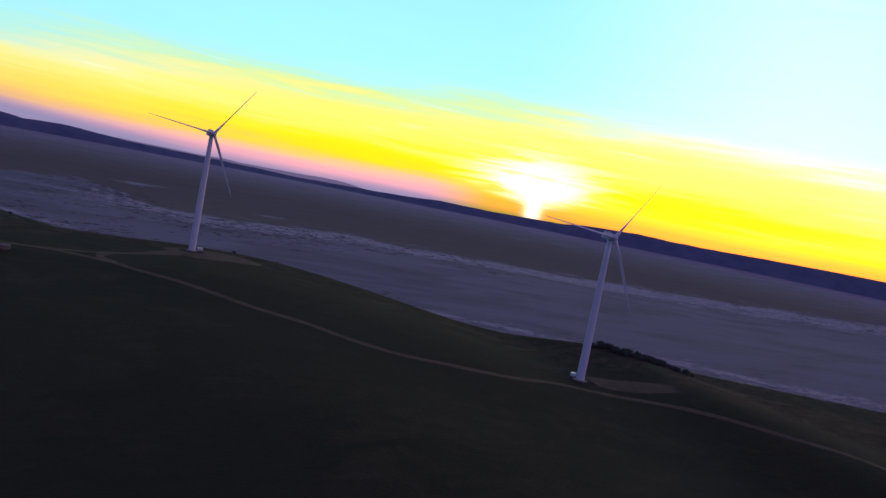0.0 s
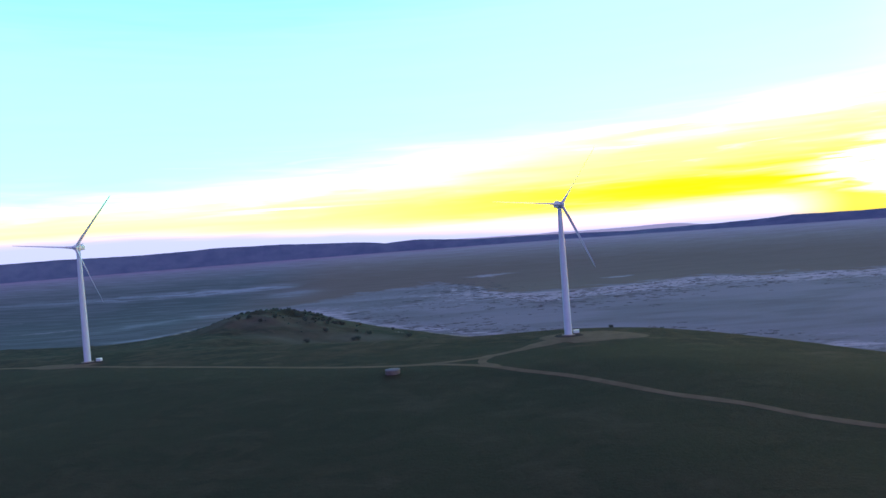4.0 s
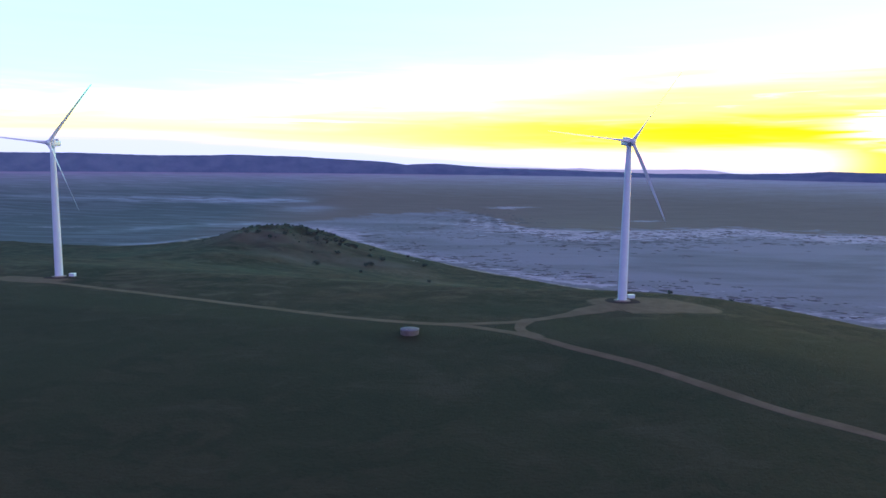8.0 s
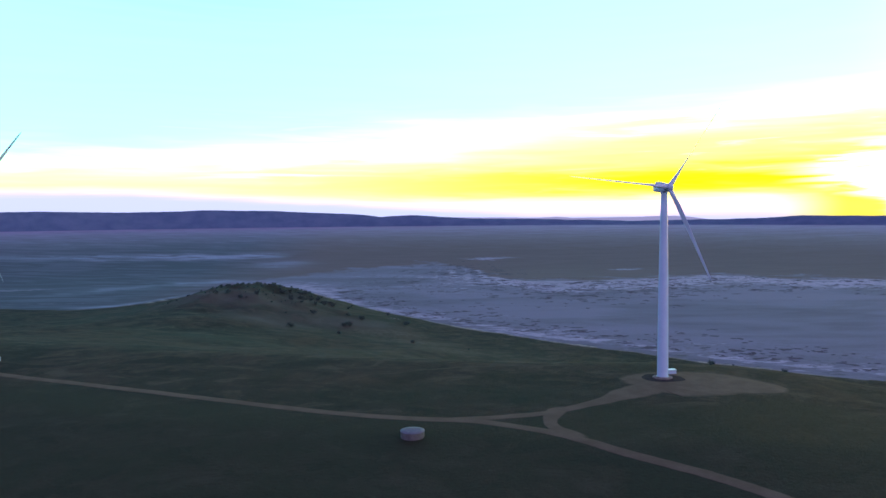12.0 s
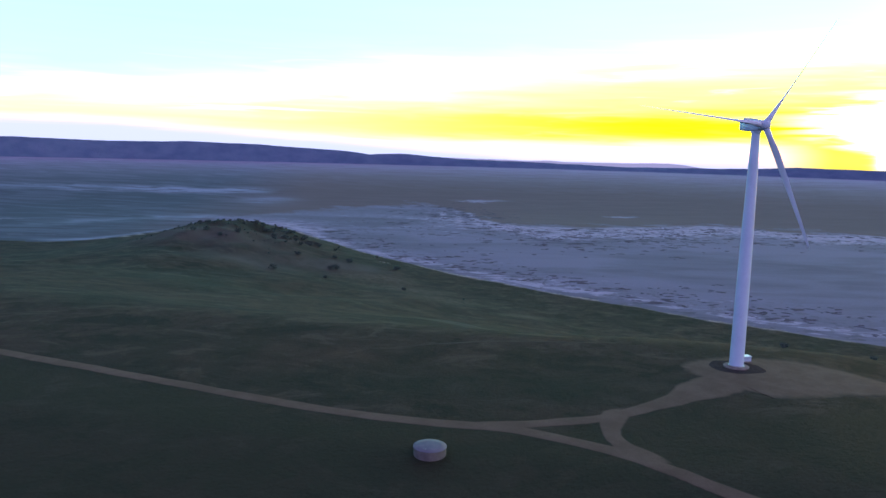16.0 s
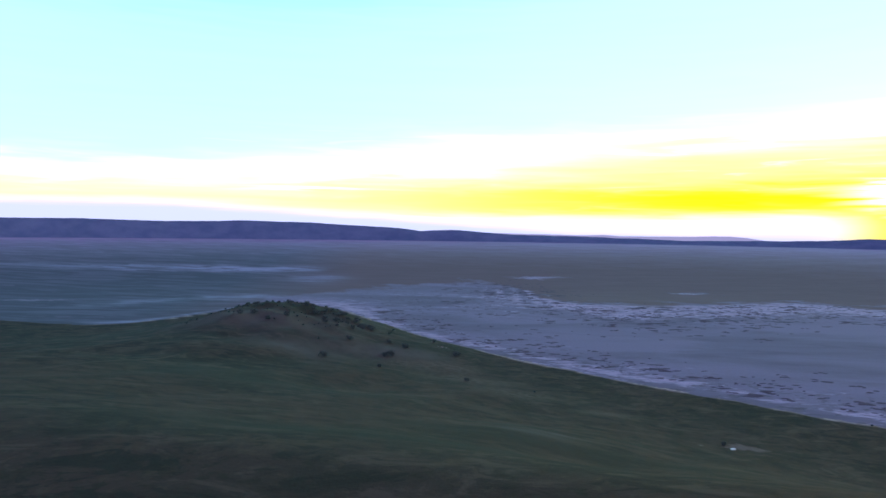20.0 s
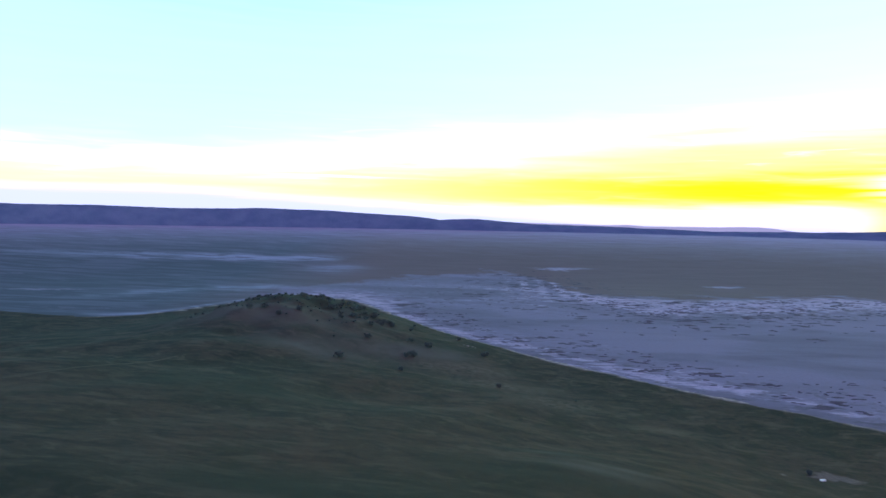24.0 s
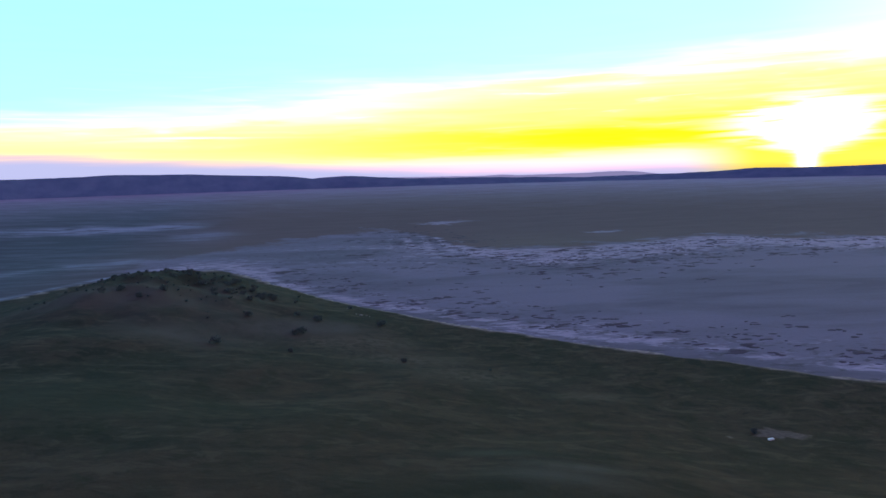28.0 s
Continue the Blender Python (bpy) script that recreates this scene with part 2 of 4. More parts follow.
def grass_nodes(N, K, pos):
    big = noise_fac(N, K, pos, 0.011, 5, 0.55, (1, 0.9, 1), 75, 0.6)
    mid = noise_fac(N, K, pos, 0.040, 6, 0.62, (1, 0.7, 1), -15, 0.5)
    tussock = noise_fac(N, K, pos, 0.16, 4, 0.6, (0.9, 0.8, 1), 8, 0.3)
    fine = noise_fac(N, K, pos, 0.7, 6, 0.7)
    c = blend(N, K, between(N, K, big, 0.40, 0.56), (0.025, 0.0275, 0.019), (0.045, 0.035, 0.026))
    c = blend(N, K, between(N, K, mid, 0.54, 0.68, 0, 0.8), c, (0.056, 0.045, 0.029))
    c = blend(N, K, between(N, K, mid, 0.47, 0.34, 0, 0.75), c, (0.021, 0.026, 0.014))
    c = blend(N, K, between(N, K, tussock, 0.54, 0.64, 0, 0.8), c, (0.019, 0.024, 0.014))
    c = blend(N, K, between(N, K, tussock, 0.44, 0.34, 0, 0.5), c, (0.070, 0.058, 0.036))
    c = blend(N, K, between(N, K, fine, 0.35, 0.7, 0, 0.5), c, (0.034, 0.030, 0.016))
    # long thin bands of ranker and of barer grass along the slope
    band = noise_fac(N, K, pos, 0.042, 9, 0.70, (0.75, 1.15, 1), -14, 0.7)
    c = blend(N, K, between(N, K, band, 0.52, 0.59, 0, 0.85), c, (0.0165, 0.0195, 0.013))
    c = blend(N, K, between(N, K, band, 0.47, 0.38, 0, 0.75), c, (0.070, 0.058, 0.043))
    # drier, browner and stonier stretches of the slope
    patchy = between(N, K, mid, 0.38, 0.62, 0.25, 1.0)
    c = blend(N, K, times(N, K, times(N, K, attribute(N, "brown"), 0.5), patchy), c, (0.066, 0.043, 0.029))
    # stony ground, its colour lightened to offset shade on the knoll's face
    c = blend(N, K, times(N, K, attribute(N, "stony_lift"), between(N, K, mid, 0.30, 0.55, 0.65, 1.0)), c, (0.076, 0.078, 0.064))
    c = blend(N, K, times(N, K, attribute(N, "dry"), between(N, K, tussock, 0.40, 0.60, 0.3, 1.0)), c, (0.086, 0.075, 0.055))
    c = blend(N, K, times(N, K, times(N, K, attribute(N, "hollow"), 0.8), between(N, K, mid, 0.35, 0.6, 0.5, 1.0)), c, (0.020, 0.027, 0.017))
    # bare grey margin along the lake
    c = blend(N, K, times(N, K, attribute(N, "shore"), between(N, K, tussock, 0.36, 0.58, 0.5, 1.0)), c, (0.36, 0.33, 0.31))
    # the field behind the track is darker and more even
    field = times(N, K, attribute(N, "field"), between(N, K, mid, 0.35, 0.65, 0.9, 0.6))
    c = blend(N, K, field, c, blend(N, K, fine, (0.021, 0.027, 0.015), (0.034, 0.036, 0.021)))
    return c, fine, 0.5


def lake_nodes(N, K, pos):
    salt, plain = attribute(N, "salt"), attribute(N, "plain")
    broad = noise_fac(N, K, pos, 0.0035, 6, 0.58, (0.7, 1.5, 1), 12, 0.6)
    streak = noise_fac(N, K, pos, 0.013, 7, 0.66, (0.4, 1.5, 1), 8, 0.8)
    patchy = noise_fac(N, K, pos, 0.048, 6, 0.62, (0.55, 1.1, 1), 20, 0.9)
    spots = noise_fac(N, K, pos, 0.10, 5, 0.6, (0.55, 0.9, 1), 24, 0.5)
    small = noise_fac(N, K, pos, 0.055, 5, 0.6, (0.5, 0.9, 1), 14, 0.5)
    fine = noise_fac(N, K, pos, 0.2, 5, 0.7)
    mud = blend(N, K, between(N, K, broad, 0.36, 0.60), (0.122, 0.116, 0.170), (0.192, 0.182, 0.262))
    mud = blend(N, K, between(N, K, streak, 0.40, 0.62, 0, 0.4), mud, (0.190, 0.182, 0.268))
    # pale crust breaks through where the bed is salty and the streaks allow it
    lot = times(N, K, times(N, K, salt, 0.34), times(N, K, times(N, K, patchy, 0.62), times(N, K, broad, 0.28), "ADD"), "ADD")
    crust = between(N, K, times(N, K, lot, times(N, K, streak, 0.25), "ADD"), 0.78, 0.94)
    c = blend(N, K, crust, mud, (0.38, 0.355, 0.475))
    tuft = times(N, K, between(N, K, spots, 0.57, 0.62), between(N, K, salt, 0.18, 0.55, 0.0, 0.6))
    c = blend(N, K, tuft, c, (0.066, 0.064, 0.074))
    dots = times(N, K, between(N, K, small, 0.58, 0.63), between(N, K, salt, 0.30, 0.7, 0.0, 0.45))
    c = blend(N, K, dots, c, (0.080, 0.076, 0.086))
    scrub = blend(N, K, between(N, K, streak, 0.35, 0.7), (0.116, 0.079, 0.090), (0.137, 0.094, 0.107))
    # towards -x the scrub plain takes darker, bluer tones
    blue_side = blend(N, K, between(N, K, streak, 0.42, 0.66), (0.052, 0.062, 0.090), (0.094, 0.106, 0.155))
    scrub = blend(N, K, attribute(N, "blue_side"), scrub, blue_side)
    edge = times(N, K, times(N, K, plain, 0.7), times(N, K, patchy, 0.6), "ADD")
    c = blend(N, K, between(N, K, edge, 0.58, 0.76), c, scrub)
    c = blend(N, K, times(N, K, attribute(N, "sheet"), between(N, K, streak, 0.36, 0.58, 0.15, 1.0)), c, (0.27, 0.31, 0.43))
    # haze at the foot of the range, put into the bed's colour
    c = blend(N, K, times(N, K, attribute(N, "foot_haze"), between(N, K, streak, 0.3, 0.7, 0.6, 1.0)), c, (0.32, 0.30, 0.45))
    c = blend(N, K, between(N, K, fine, 0.3, 0.75, 0, 0.2), c, (0.08, 0.062, 0.075))
    return c, fine, 0.15


def gravel_nodes(N, K, pos):
    a = noise_fac(N, K, pos, 0.12, 5, 0.6)
    f = noise_fac(N, K, pos, 1.8, 6, 0.7)
    c = blend(N, K, between(N, K, a, 0.3, 0.7), (0.102, 0.080, 0.052), (0.140, 0.112, 0.076))
    c = blend(N, K, between(N, K, f, 0.4, 0.75, 0, 0.5), c, (0.07, 0.060, 0.045))
    return verge_blend(N, K, pos, c, f, 0.06)


def verge_blend(N, K, pos, c, height, depth):
    """Bare ground that thins out into the grass round it."""
    turf = grass_nodes(N, K, pos)[0]
    g, h = noise_fac(N, K, pos, 0.45, 5, 0.68), noise_fac(N, K, pos, 0.09, 3, 0.6)
    ragged = times(N, K, times(N, K, g, 0.34), times(N, K, h, 0.26), "ADD")
    bare = between(N, K, times(N, K, times(N, K, attribute(N, "edge"), 0.7), ragged, "ADD"), 0.50, 0.84)
    return blend(N, K, bare, turf, c), height, depth


def plain_nodes(c1, c2, scale, depth=0.02, fine=8.0, verge=False):
    def build(N, K, pos):
        a = noise_fac(N, K, pos, scale, 4, 0.6)
        f = noise_fac(N, K, pos, scale * fine, 5, 0.7)
        c = blend(N, K, between(N, K, a, 0.3, 0.7), c1, c2)
        dark = tuple(v * 0.7 for v in c1)
        c = blend(N, K, between(N, K, f, 0.45, 0.8, 0, 0.35), c, dark)
        if verge:
            return verge_blend(N, K, pos, c, f, depth)
        return c, f, depth
    return build


GRASS = material("dry_grassland", grass_nodes, 0.95, spec=0.1)
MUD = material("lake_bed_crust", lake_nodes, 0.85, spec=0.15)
GRAVEL = material("track_gravel", gravel_nodes, 0.95, spec=0.1)
DARK_GRAVEL = material("crushed_basalt", plain_nodes((0.030, 0.027, 0.026), (0.052, 0.046, 0.043), 0.8, 0.05), 0.95, spec=0.04)
BARE = material("bare_earth", plain_nodes((0.085, 0.075, 0.066), (0.150, 0.134, 0.120), 0.4, 0.05, verge=True), 0.95, spec=0.04)
FAINT = material("worn_grass", plain_nodes((0.056, 0.051, 0.040), (0.078, 0.070, 0.055), 0.2, 0.03, verge=True), 0.95, spec=0.04)
SALTBUSH = material("salt_scrub", plain_nodes((0.076, 0.072, 0.090), (0.110, 0.104, 0.128), 0.05, 0.1), 0.95, spec=0.05)
SAND_ROCK = material("pale_rock", plain_nodes((0.17, 0.16, 0.15), (0.25, 0.235, 0.22), 0.6, 0.05), 0.9, spec=0.1)
# the blue of distant haze is mixed into this forest colour
HAZED_FOREST = material("hazed_range_forest", plain_nodes((0.092, 0.140, 0.245), (0.135, 0.184, 0.295), 0.010, 6.0), 0.95, spec=0.05)
# white paint; the blue of the dusk light is put into its colour
TINTED_PAINT = material("blue_tinted_paint", plain_nodes((0.44, 0.53, 0.66), (0.49, 0.58, 0.70), 0.15, 0.002), 0.42)
BLADE = material("blade_gelcoat", plain_nodes((0.56, 0.63, 0.72), (0.62, 0.69, 0.77), 0.1, 0.002), 0.35)
STEEL = material("galvanised_steel", plain_nodes((0.36, 0.37, 0.38), (0.48, 0.48, 0.48), 1.5, 0.003), 0.45, 0.8)
ROOF = material("white_roof_sheet", plain_nodes((0.78, 0.78, 0.78), (0.84, 0.84, 0.83), 0.8, 0.002), 0.3, 0.0, 0.5)
CONCRETE = material("concrete", plain_nodes((0.17, 0.15, 0.135), (0.24, 0.215, 0.19), 0.5, 0.01), 0.85, spec=0.1)
TANK_ROOF = material("tank_roof_steel", plain_nodes((0.12, 0.135, 0.165), (0.16, 0.17, 0.20), 0.5, 0.004), 0.75, spec=0.12)
TANK_WALL = material("weathered_tank_concrete", plain_nodes((0.105, 0.095, 0.09), (0.15, 0.135, 0.125), 0.6, 0.01), 0.9, spec=0.08)
BARK = material("bark", plain_nodes((0.045, 0.040, 0.036), (0.075, 0.066, 0.058), 2.0, 0.02), 0.9)
LEAF = material("gum_leaves", plain_nodes((0.048, 0.072, 0.062), (0.074, 0.104, 0.088), 0.4, 0.05), 0.8, spec=0.15)


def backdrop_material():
    mt = bpy.data.materials.new("hazy_distance_glow")
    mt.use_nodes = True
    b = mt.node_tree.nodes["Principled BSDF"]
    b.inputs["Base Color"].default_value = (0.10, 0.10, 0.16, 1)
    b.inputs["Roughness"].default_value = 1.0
    # haze is imitated by letting the mountains themselves emit lilac light
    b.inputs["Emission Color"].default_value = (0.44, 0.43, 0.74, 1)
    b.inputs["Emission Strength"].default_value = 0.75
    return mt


HAZE_GLOW = backdrop_material()


# ---- the lie of the land ----
def table(points, sigma):
    """A smoothed curve through a few plan points, as an interpolator over x."""
    px, py = zip(*points)
    gx = np.arange(-5200.0, 5201.0, 10.0)
    gy = np.interp(gx, px, py)
    k = np.exp(-0.5 * (np.arange(-30, 31) * 10.0 / sigma) ** 2)
    gy = np.convolve(np.pad(gy, 30, mode="edge"), k / k.sum(), "valid")
    return lambda x: np.interp(x, gx, gy)


SHORE = table([(-5200, 2300), (-2500, 1500), (-1290, 1200), (-1000, 1130), (-900, 1102), (-812, 1088), (-757, 1120), (-715, 1182), (-686, 1280), (-605, 1420), (-450, 1450),
               (-380, 1330), (-324, 1212), (-265, 1094), (-210, 1012), (-161, 952), (-110, 896), (-78, 856), (-42, 819), (-7, 792), (22, 760), (50, 729), (77, 702), (108, 677), (153, 641), (181, 611), (213, 577), (236, 562), (259, 548), (350, 484), (468, 430),
               (800, 245), (1500, -150), (3000, -900), (5200, -1800)], 12)
CREST = table([(-5200, 200), (-700, 120), (-326, 92), (-150, 52), (0, 23), (70, 16), (118, -32), (170, -66), (205, -98), (250, -133), (300, -180), (380, -235), (500, -330),
               (1000, -720), (2000, -1250), (5200, -2800)], 25)
CREST_Z = table([(-5200, -20), (-900, -12), (-326, -3.4), (-160, -3.0), (-50, -2.4), (0, 0), (40, -0.7), (70, -2.6), (118, -7), (160, -12.9), (185, -15.8), (205, -15.4), (250, -7.5), (275, -10), (310, -17), (400, -19), (700, -28), (5200, -40)], 12)
TRACK_LINE = table([(-5200, 800), (-700, 120), (-330, 42), (-220, -4), (-134, -40), (-84, -50), (-56, -46), (-30, -35), (40, -34), (110, -75), (170, -125), (243, -200), (300, -260), (5200, -4000)], 12)
SCRUB = table([(-5200, 2900), (-2200, 2700), (-1700, 2300), (-1300, 1560), (-980, 1540), (-780, 1560), (-640, 1620), (-510, 1780), (-372, 1990), (-206, 2120), (-60, 2100), (20, 1830), (80, 1600),
               (217, 1585), (352, 1605), (516, 1680), (676, 1740), (770, 1690), (830, 1615), (962, 1600), (1400, 1450), (2400, 1100), (5200, 500)], 38)


def ripple(x, y, size, seed):
    r = np.random.RandomState(seed)
    s = 0
    for i in range(7):
        a, f = r.uniform(0, math.pi), r.uniform(0.6, 1.7) * 2 * math.pi / size
        s = s + math.cos(1.3 * i) * np.sin(f * (x * math.cos(a) + y * math.sin(a)) + r.uniform(0, 6.28))
    return s / 3.0


def lake_z(x, y):
    c = np.hypot(x - CENTRE[0], y - CENTRE[1])
    far = np.maximum(c - 2000, 0)
    return EYE_Z - c * (EYE_Z - LAKE) / (c + 0.0009 * far ** 2)


def land_z(x, y):
    x, y = np.asarray(x, float), np.asarray(y, float)
    ys, yc, zc = SHORE(x) + 6 * ripple(x, y, 60, 3), CREST(x), CREST_Z(x)
    v = (y - yc) / np.maximum(ys - yc, 60)
    vp = np.sqrt(np.clip(v, 0, None) ** 2 + 0.0009) - 0.03
    drop = 1 - (1 - np.clip(vp / 0.97, 0, 1)) ** (2.0 + 0.6 * np.clip((x + 150) / 200, 0, 1))
    z = zc + (LAKE - zc) * drop
    u = np.maximum(yc - y - 110, 0)
    z = z - 46 * np.tanh(0.045 * u / 46)
    z = z + ripple(x, y, 260, 5) * 2.2 * np.clip(u / 120, 0, 1)
    z = z + (ripple(x, y, 230, 8) * 4.0 + ripple(x, y, 90, 11) * 1.1) * np.clip(4 * drop * (1 - drop), 0, 1)
    knoll = 45 * np.exp(-0.5 * (((x + 428) / 108) ** 2 + ((y - 985) / np.where(y < 985, 205, 130)) ** 2) ** 1.25)
    knoll = knoll + 12 * np.exp(-0.5 * ((x + 235) / 70) ** 2 - 0.5 * ((y - 850) / 90) ** 2)
    knoll = knoll * (1 + 0.10 * ripple(x, y, 70, 21))
    z = z + knoll
    z = np.where(v > 1, np.minimum(z, LAKE - 10 * (v - 1)) , z)
    bed = lake_z(x, y) - 3.0
    return np.where((v > 1.0) & (y > yc), np.maximum(np.minimum(z, LAKE - 0.05), bed), z)


def ground_at(x, y):
    return float(land_z(np.array([x]), np.array([y]))[0])


def link(name, verts, faces, mat, smooth=True):
    me = bpy.data.meshes.new(name)
    me.from_pydata(verts, [], faces)
    me.materials.append(mat)
    if smooth:
        me.polygons.foreach_set("use_smooth", [True] * len(me.polygons))
    me.update()
    return new(name, me)


def ring_sheet(radii, angles, z_of, closed):
    R, A = np.meshgrid(radii, angles, indexing="ij")
    X, Y = CENTRE[0] + R * np.sin(A), CENTRE[1] + R * np.cos(A)
    Z = z_of(X, Y)
    n, m = R.shape
    idx = np.arange(n * m).reshape(n, m)
    if closed:
        nxt = np.roll(idx, -1, 1)
        quads = np.stack([idx[:-1], idx[1:], nxt[1:], nxt[:-1]], -1).reshape(-1, 4)
    else:
        quads = np.stack([idx[:-1, :-1], idx[1:, :-1], idx[1:, 1:], idx[:-1, 1:]], -1).reshape(-1, 4)
    return np.stack([X, Y, Z], -1).reshape(-1, 3), quads[:, ::-1]


RADII = np.concatenate([np.arange(0.05, 1500, 5.0), np.geomspace(1500, 4700, 60)])
ANGLES = np.radians(np.arange(0, 360, 0.5))
R_GRID, A_GRID = np.meshgrid(RADII, ANGLES, indexing="ij")
Z_GRID = land_z(CENTRE[0] + R_GRID * np.sin(A_GRID), CENTRE[1] + R_GRID * np.cos(A_GRID))


def sheet_z(x, y):
    """The height of the ground's own sheet, for what lies flush on it."""
    dx, dy = np.asarray(x, float) - CENTRE[0], np.asarray(y, float) - CENTRE[1]
    r, a = np.hypot(dx, dy), np.mod(np.arctan2(dx, dy), 2 * math.pi) / ANGLES[1]
    i = np.clip(np.searchsorted(RADII, r) - 1, 0, len(RADII) - 2)
    f, j = (r - RADII[i]) / (RADII[i + 1] - RADII[i]), np.floor(a).astype(int) % len(ANGLES)
    g, k = a - np.floor(a), (j + 1) % len(ANGLES)
    return (Z_GRID[i, j] * (1 - f) + Z_GRID[i + 1, j] * f) * (1 - g) + (Z_GRID[i, k] * (1 - f) + Z_GRID[i + 1, k] * f) * g


def paint_land(ob, v):
    """Gives a piece of land its zones of grass, as attributes of its points."""
    behind = TRACK_LINE(v[:, 0]) - v[:, 1] + 5 * ripple(v[:, 0], v[:, 1], 80, 61)
    a = ob.data.attributes.new("field", "FLOAT", "POINT")
    a.data.foreach_set("value", np.clip((behind + 4) / 14, 0, 1).astype(np.float32))
    # the first two spots here brighten the knoll's shaded side by colour
    blobs = {"stony_lift": ((-425, 815, 80, 38), (-330, 920, 30, 35), (-258, 765, 38, 26), (-200, 790, 26, 20), (-340, 700, 40, 30), (-90, 290, 18, 8), (-75, 312, 16, 6), (-102, 336, 14, 5)),
             "dry": ((-303, 812, 17, 6), (-200, 724, 36, 22), (-132, 662, 40, 24), (-80, 592, 36, 20), (0, 530, 24, 10), (-150, 735, 25, 14)),
             "brown": ((-256, 565, 40, 50), (-191, 520, 45, 40), (-119, 512, 40, 30), (-229, 233, 45, 50), (-168, 312, 45, 60), (-150, 15, 45, 16), (40, 300, 70, 70), (-60, 200, 60, 60), (-420, 300, 70, 60), (160, 200, 60, 90), (-30, 430, 60, 40)),
             "hollow": ((-440, 950, 75, 38), (-360, 975, 40, 40), (-213, 157, 35, 22), (-143, 155, 40, 26), (-121, 252, 40, 24), (-87, 338, 22, 7), (-91, -18, 30, 12), (-46, -22, 28, 10), (-330, 420, 50, 40), (-20, 250, 40, 20))}
    low = np.clip((v[:, 0] + 860) / 110, 0, 1) * np.clip((v[:, 1] - SHORE(v[:, 0]) + 10 + 5 * ripple(v[:, 0], v[:, 1], 45, 71)) / 7, 0, 1) * (v[:, 1] > CREST(v[:, 0]))
    a = ob.data.attributes.new("shore", "FLOAT", "POINT")
    a.data.foreach_set("value", low.astype(np.float32))
    for name, spots in blobs.items():
        val = 0
        for bx, by, sx, sy in spots:
            val = val + np.exp(-0.5 * ((v[:, 0] - bx) / sx) ** 2 - 0.5 * ((v[:, 1] - by) / sy) ** 2)
        a = ob.data.attributes.new(name, "FLOAT", "POINT")
        a.data.foreach_set("value", np.clip(val, 0, 1).astype(np.float32))


def build_ground():
    v, f = ring_sheet(RADII, ANGLES, land_z, True)
    ob = link("ground", v.tolist(), f.tolist(), GRASS)
    paint_land(ob, v)
    return tagged(ob, "dark dry grassland on a rolling hillside at dusk", "ground", kind="structure")


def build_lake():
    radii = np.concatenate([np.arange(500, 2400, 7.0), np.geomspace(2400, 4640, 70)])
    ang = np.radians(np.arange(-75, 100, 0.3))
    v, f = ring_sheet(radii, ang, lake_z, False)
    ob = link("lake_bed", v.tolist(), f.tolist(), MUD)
    x, y = v[:, 0], v[:, 1]
    ds, yb = y - SHORE(x), SCRUB(x)
    wav = 30 * ripple(x, y, 160, 31) + 14 * ripple(x, y, 50, 32)
    strip = np.exp(-0.5 * ((ds - 46 + wav * 0.5) / 26) ** 2) * np.clip((ds - 14 + wav * 0.15) / 14, 0, 1)
    strip = strip + 0.46 * np.exp(-0.5 * ((ds - 125 + wav) / 70) ** 2)
    edge = np.exp(-0.5 * ((ds - 7 + wav * 0.1) / 4) ** 2) * 0.8 * np.clip((x + 850) / 90, 0, 1)
    far = np.clip((y - (yb - 470) + wav) / 330, 0, 1) ** 1.8 * np.clip((yb + 25 - y + wav * 0.5) / 40, 0, 1) * np.clip((x + 10) / 200, 0, 1)
    tongue = np.exp(-0.5 * ((x + 180) / 330) ** 2 - 0.5 * ((y - 1650) / 320) ** 2) * 0.40
    broken = np.exp(-0.5 * ((x - 10) / 95) ** 2 - 0.5 * ((y - 1850) / 210) ** 2) * 0.7 * np.clip(0.5 + ripple(x, 0.6 * y, 70, 33), 0, 1)
    left = np.exp(-0.5 * ((y - 2375 - 0.2 * (x + 800) + wav) / 62) ** 2) * np.clip((-x - 650) / 130, 0, 1) * np.clip((x + 1900) / 900, 0.25, 1)
    left = left + 0.6 * np.exp(-0.5 * ((y - 2130 + wav) / 70) ** 2 - 0.5 * ((x + 640) / 60) ** 2)
    left = left + np.exp(-0.5 * ((y - 1600 - 0.8 * (x + 740) + wav) / 50) ** 2) * np.clip((-x - 600) / 90, 0, 1) * np.clip((x + 1050) / 150, 0, 1) * 0.55
    left = left + np.exp(-0.5 * ((ds - 26 + wav * 0.2) / 16) ** 2) * np.clip((-x - 560) / 60, 0, 1) * np.clip((x + 860) / 110, 0, 1) * 0.8
    spot = np.exp(-0.5 * ((x - 75) / 110) ** 2 - 0.5 * ((y - 2295 + wav) / 58) ** 2) + np.exp(-0.5 * ((x - 465) / 62) ** 2 - 0.5 * ((y - 1920 + wav * 0.6) / 32) ** 2)
    salt = np.clip(0.14 + 0.58 * strip + 0.75 * edge + 1.1 * far + tongue + broken + left + 1.1 * spot, 0, 1) * np.clip(1.0 - 0.4 * (-x - 520) / 150, 0.6, 1.0)
    plain = np.clip(0.5 + (y - yb + 2.2 * wav + 40 * ripple(x, 3 * y, 240, 51)) / 420, 0, 1) - 0.55 * spot - 0.3 * broken
    dim = np.clip((-x - 560 - 0.15 * (y - 1600)) / 140, 0, 1) * np.clip(0.84 + 0.26 * ripple(x, 2.5 * y, 420, 40), 0, 0.9)
    plain = np.clip(np.maximum(plain, dim), 0, 1)
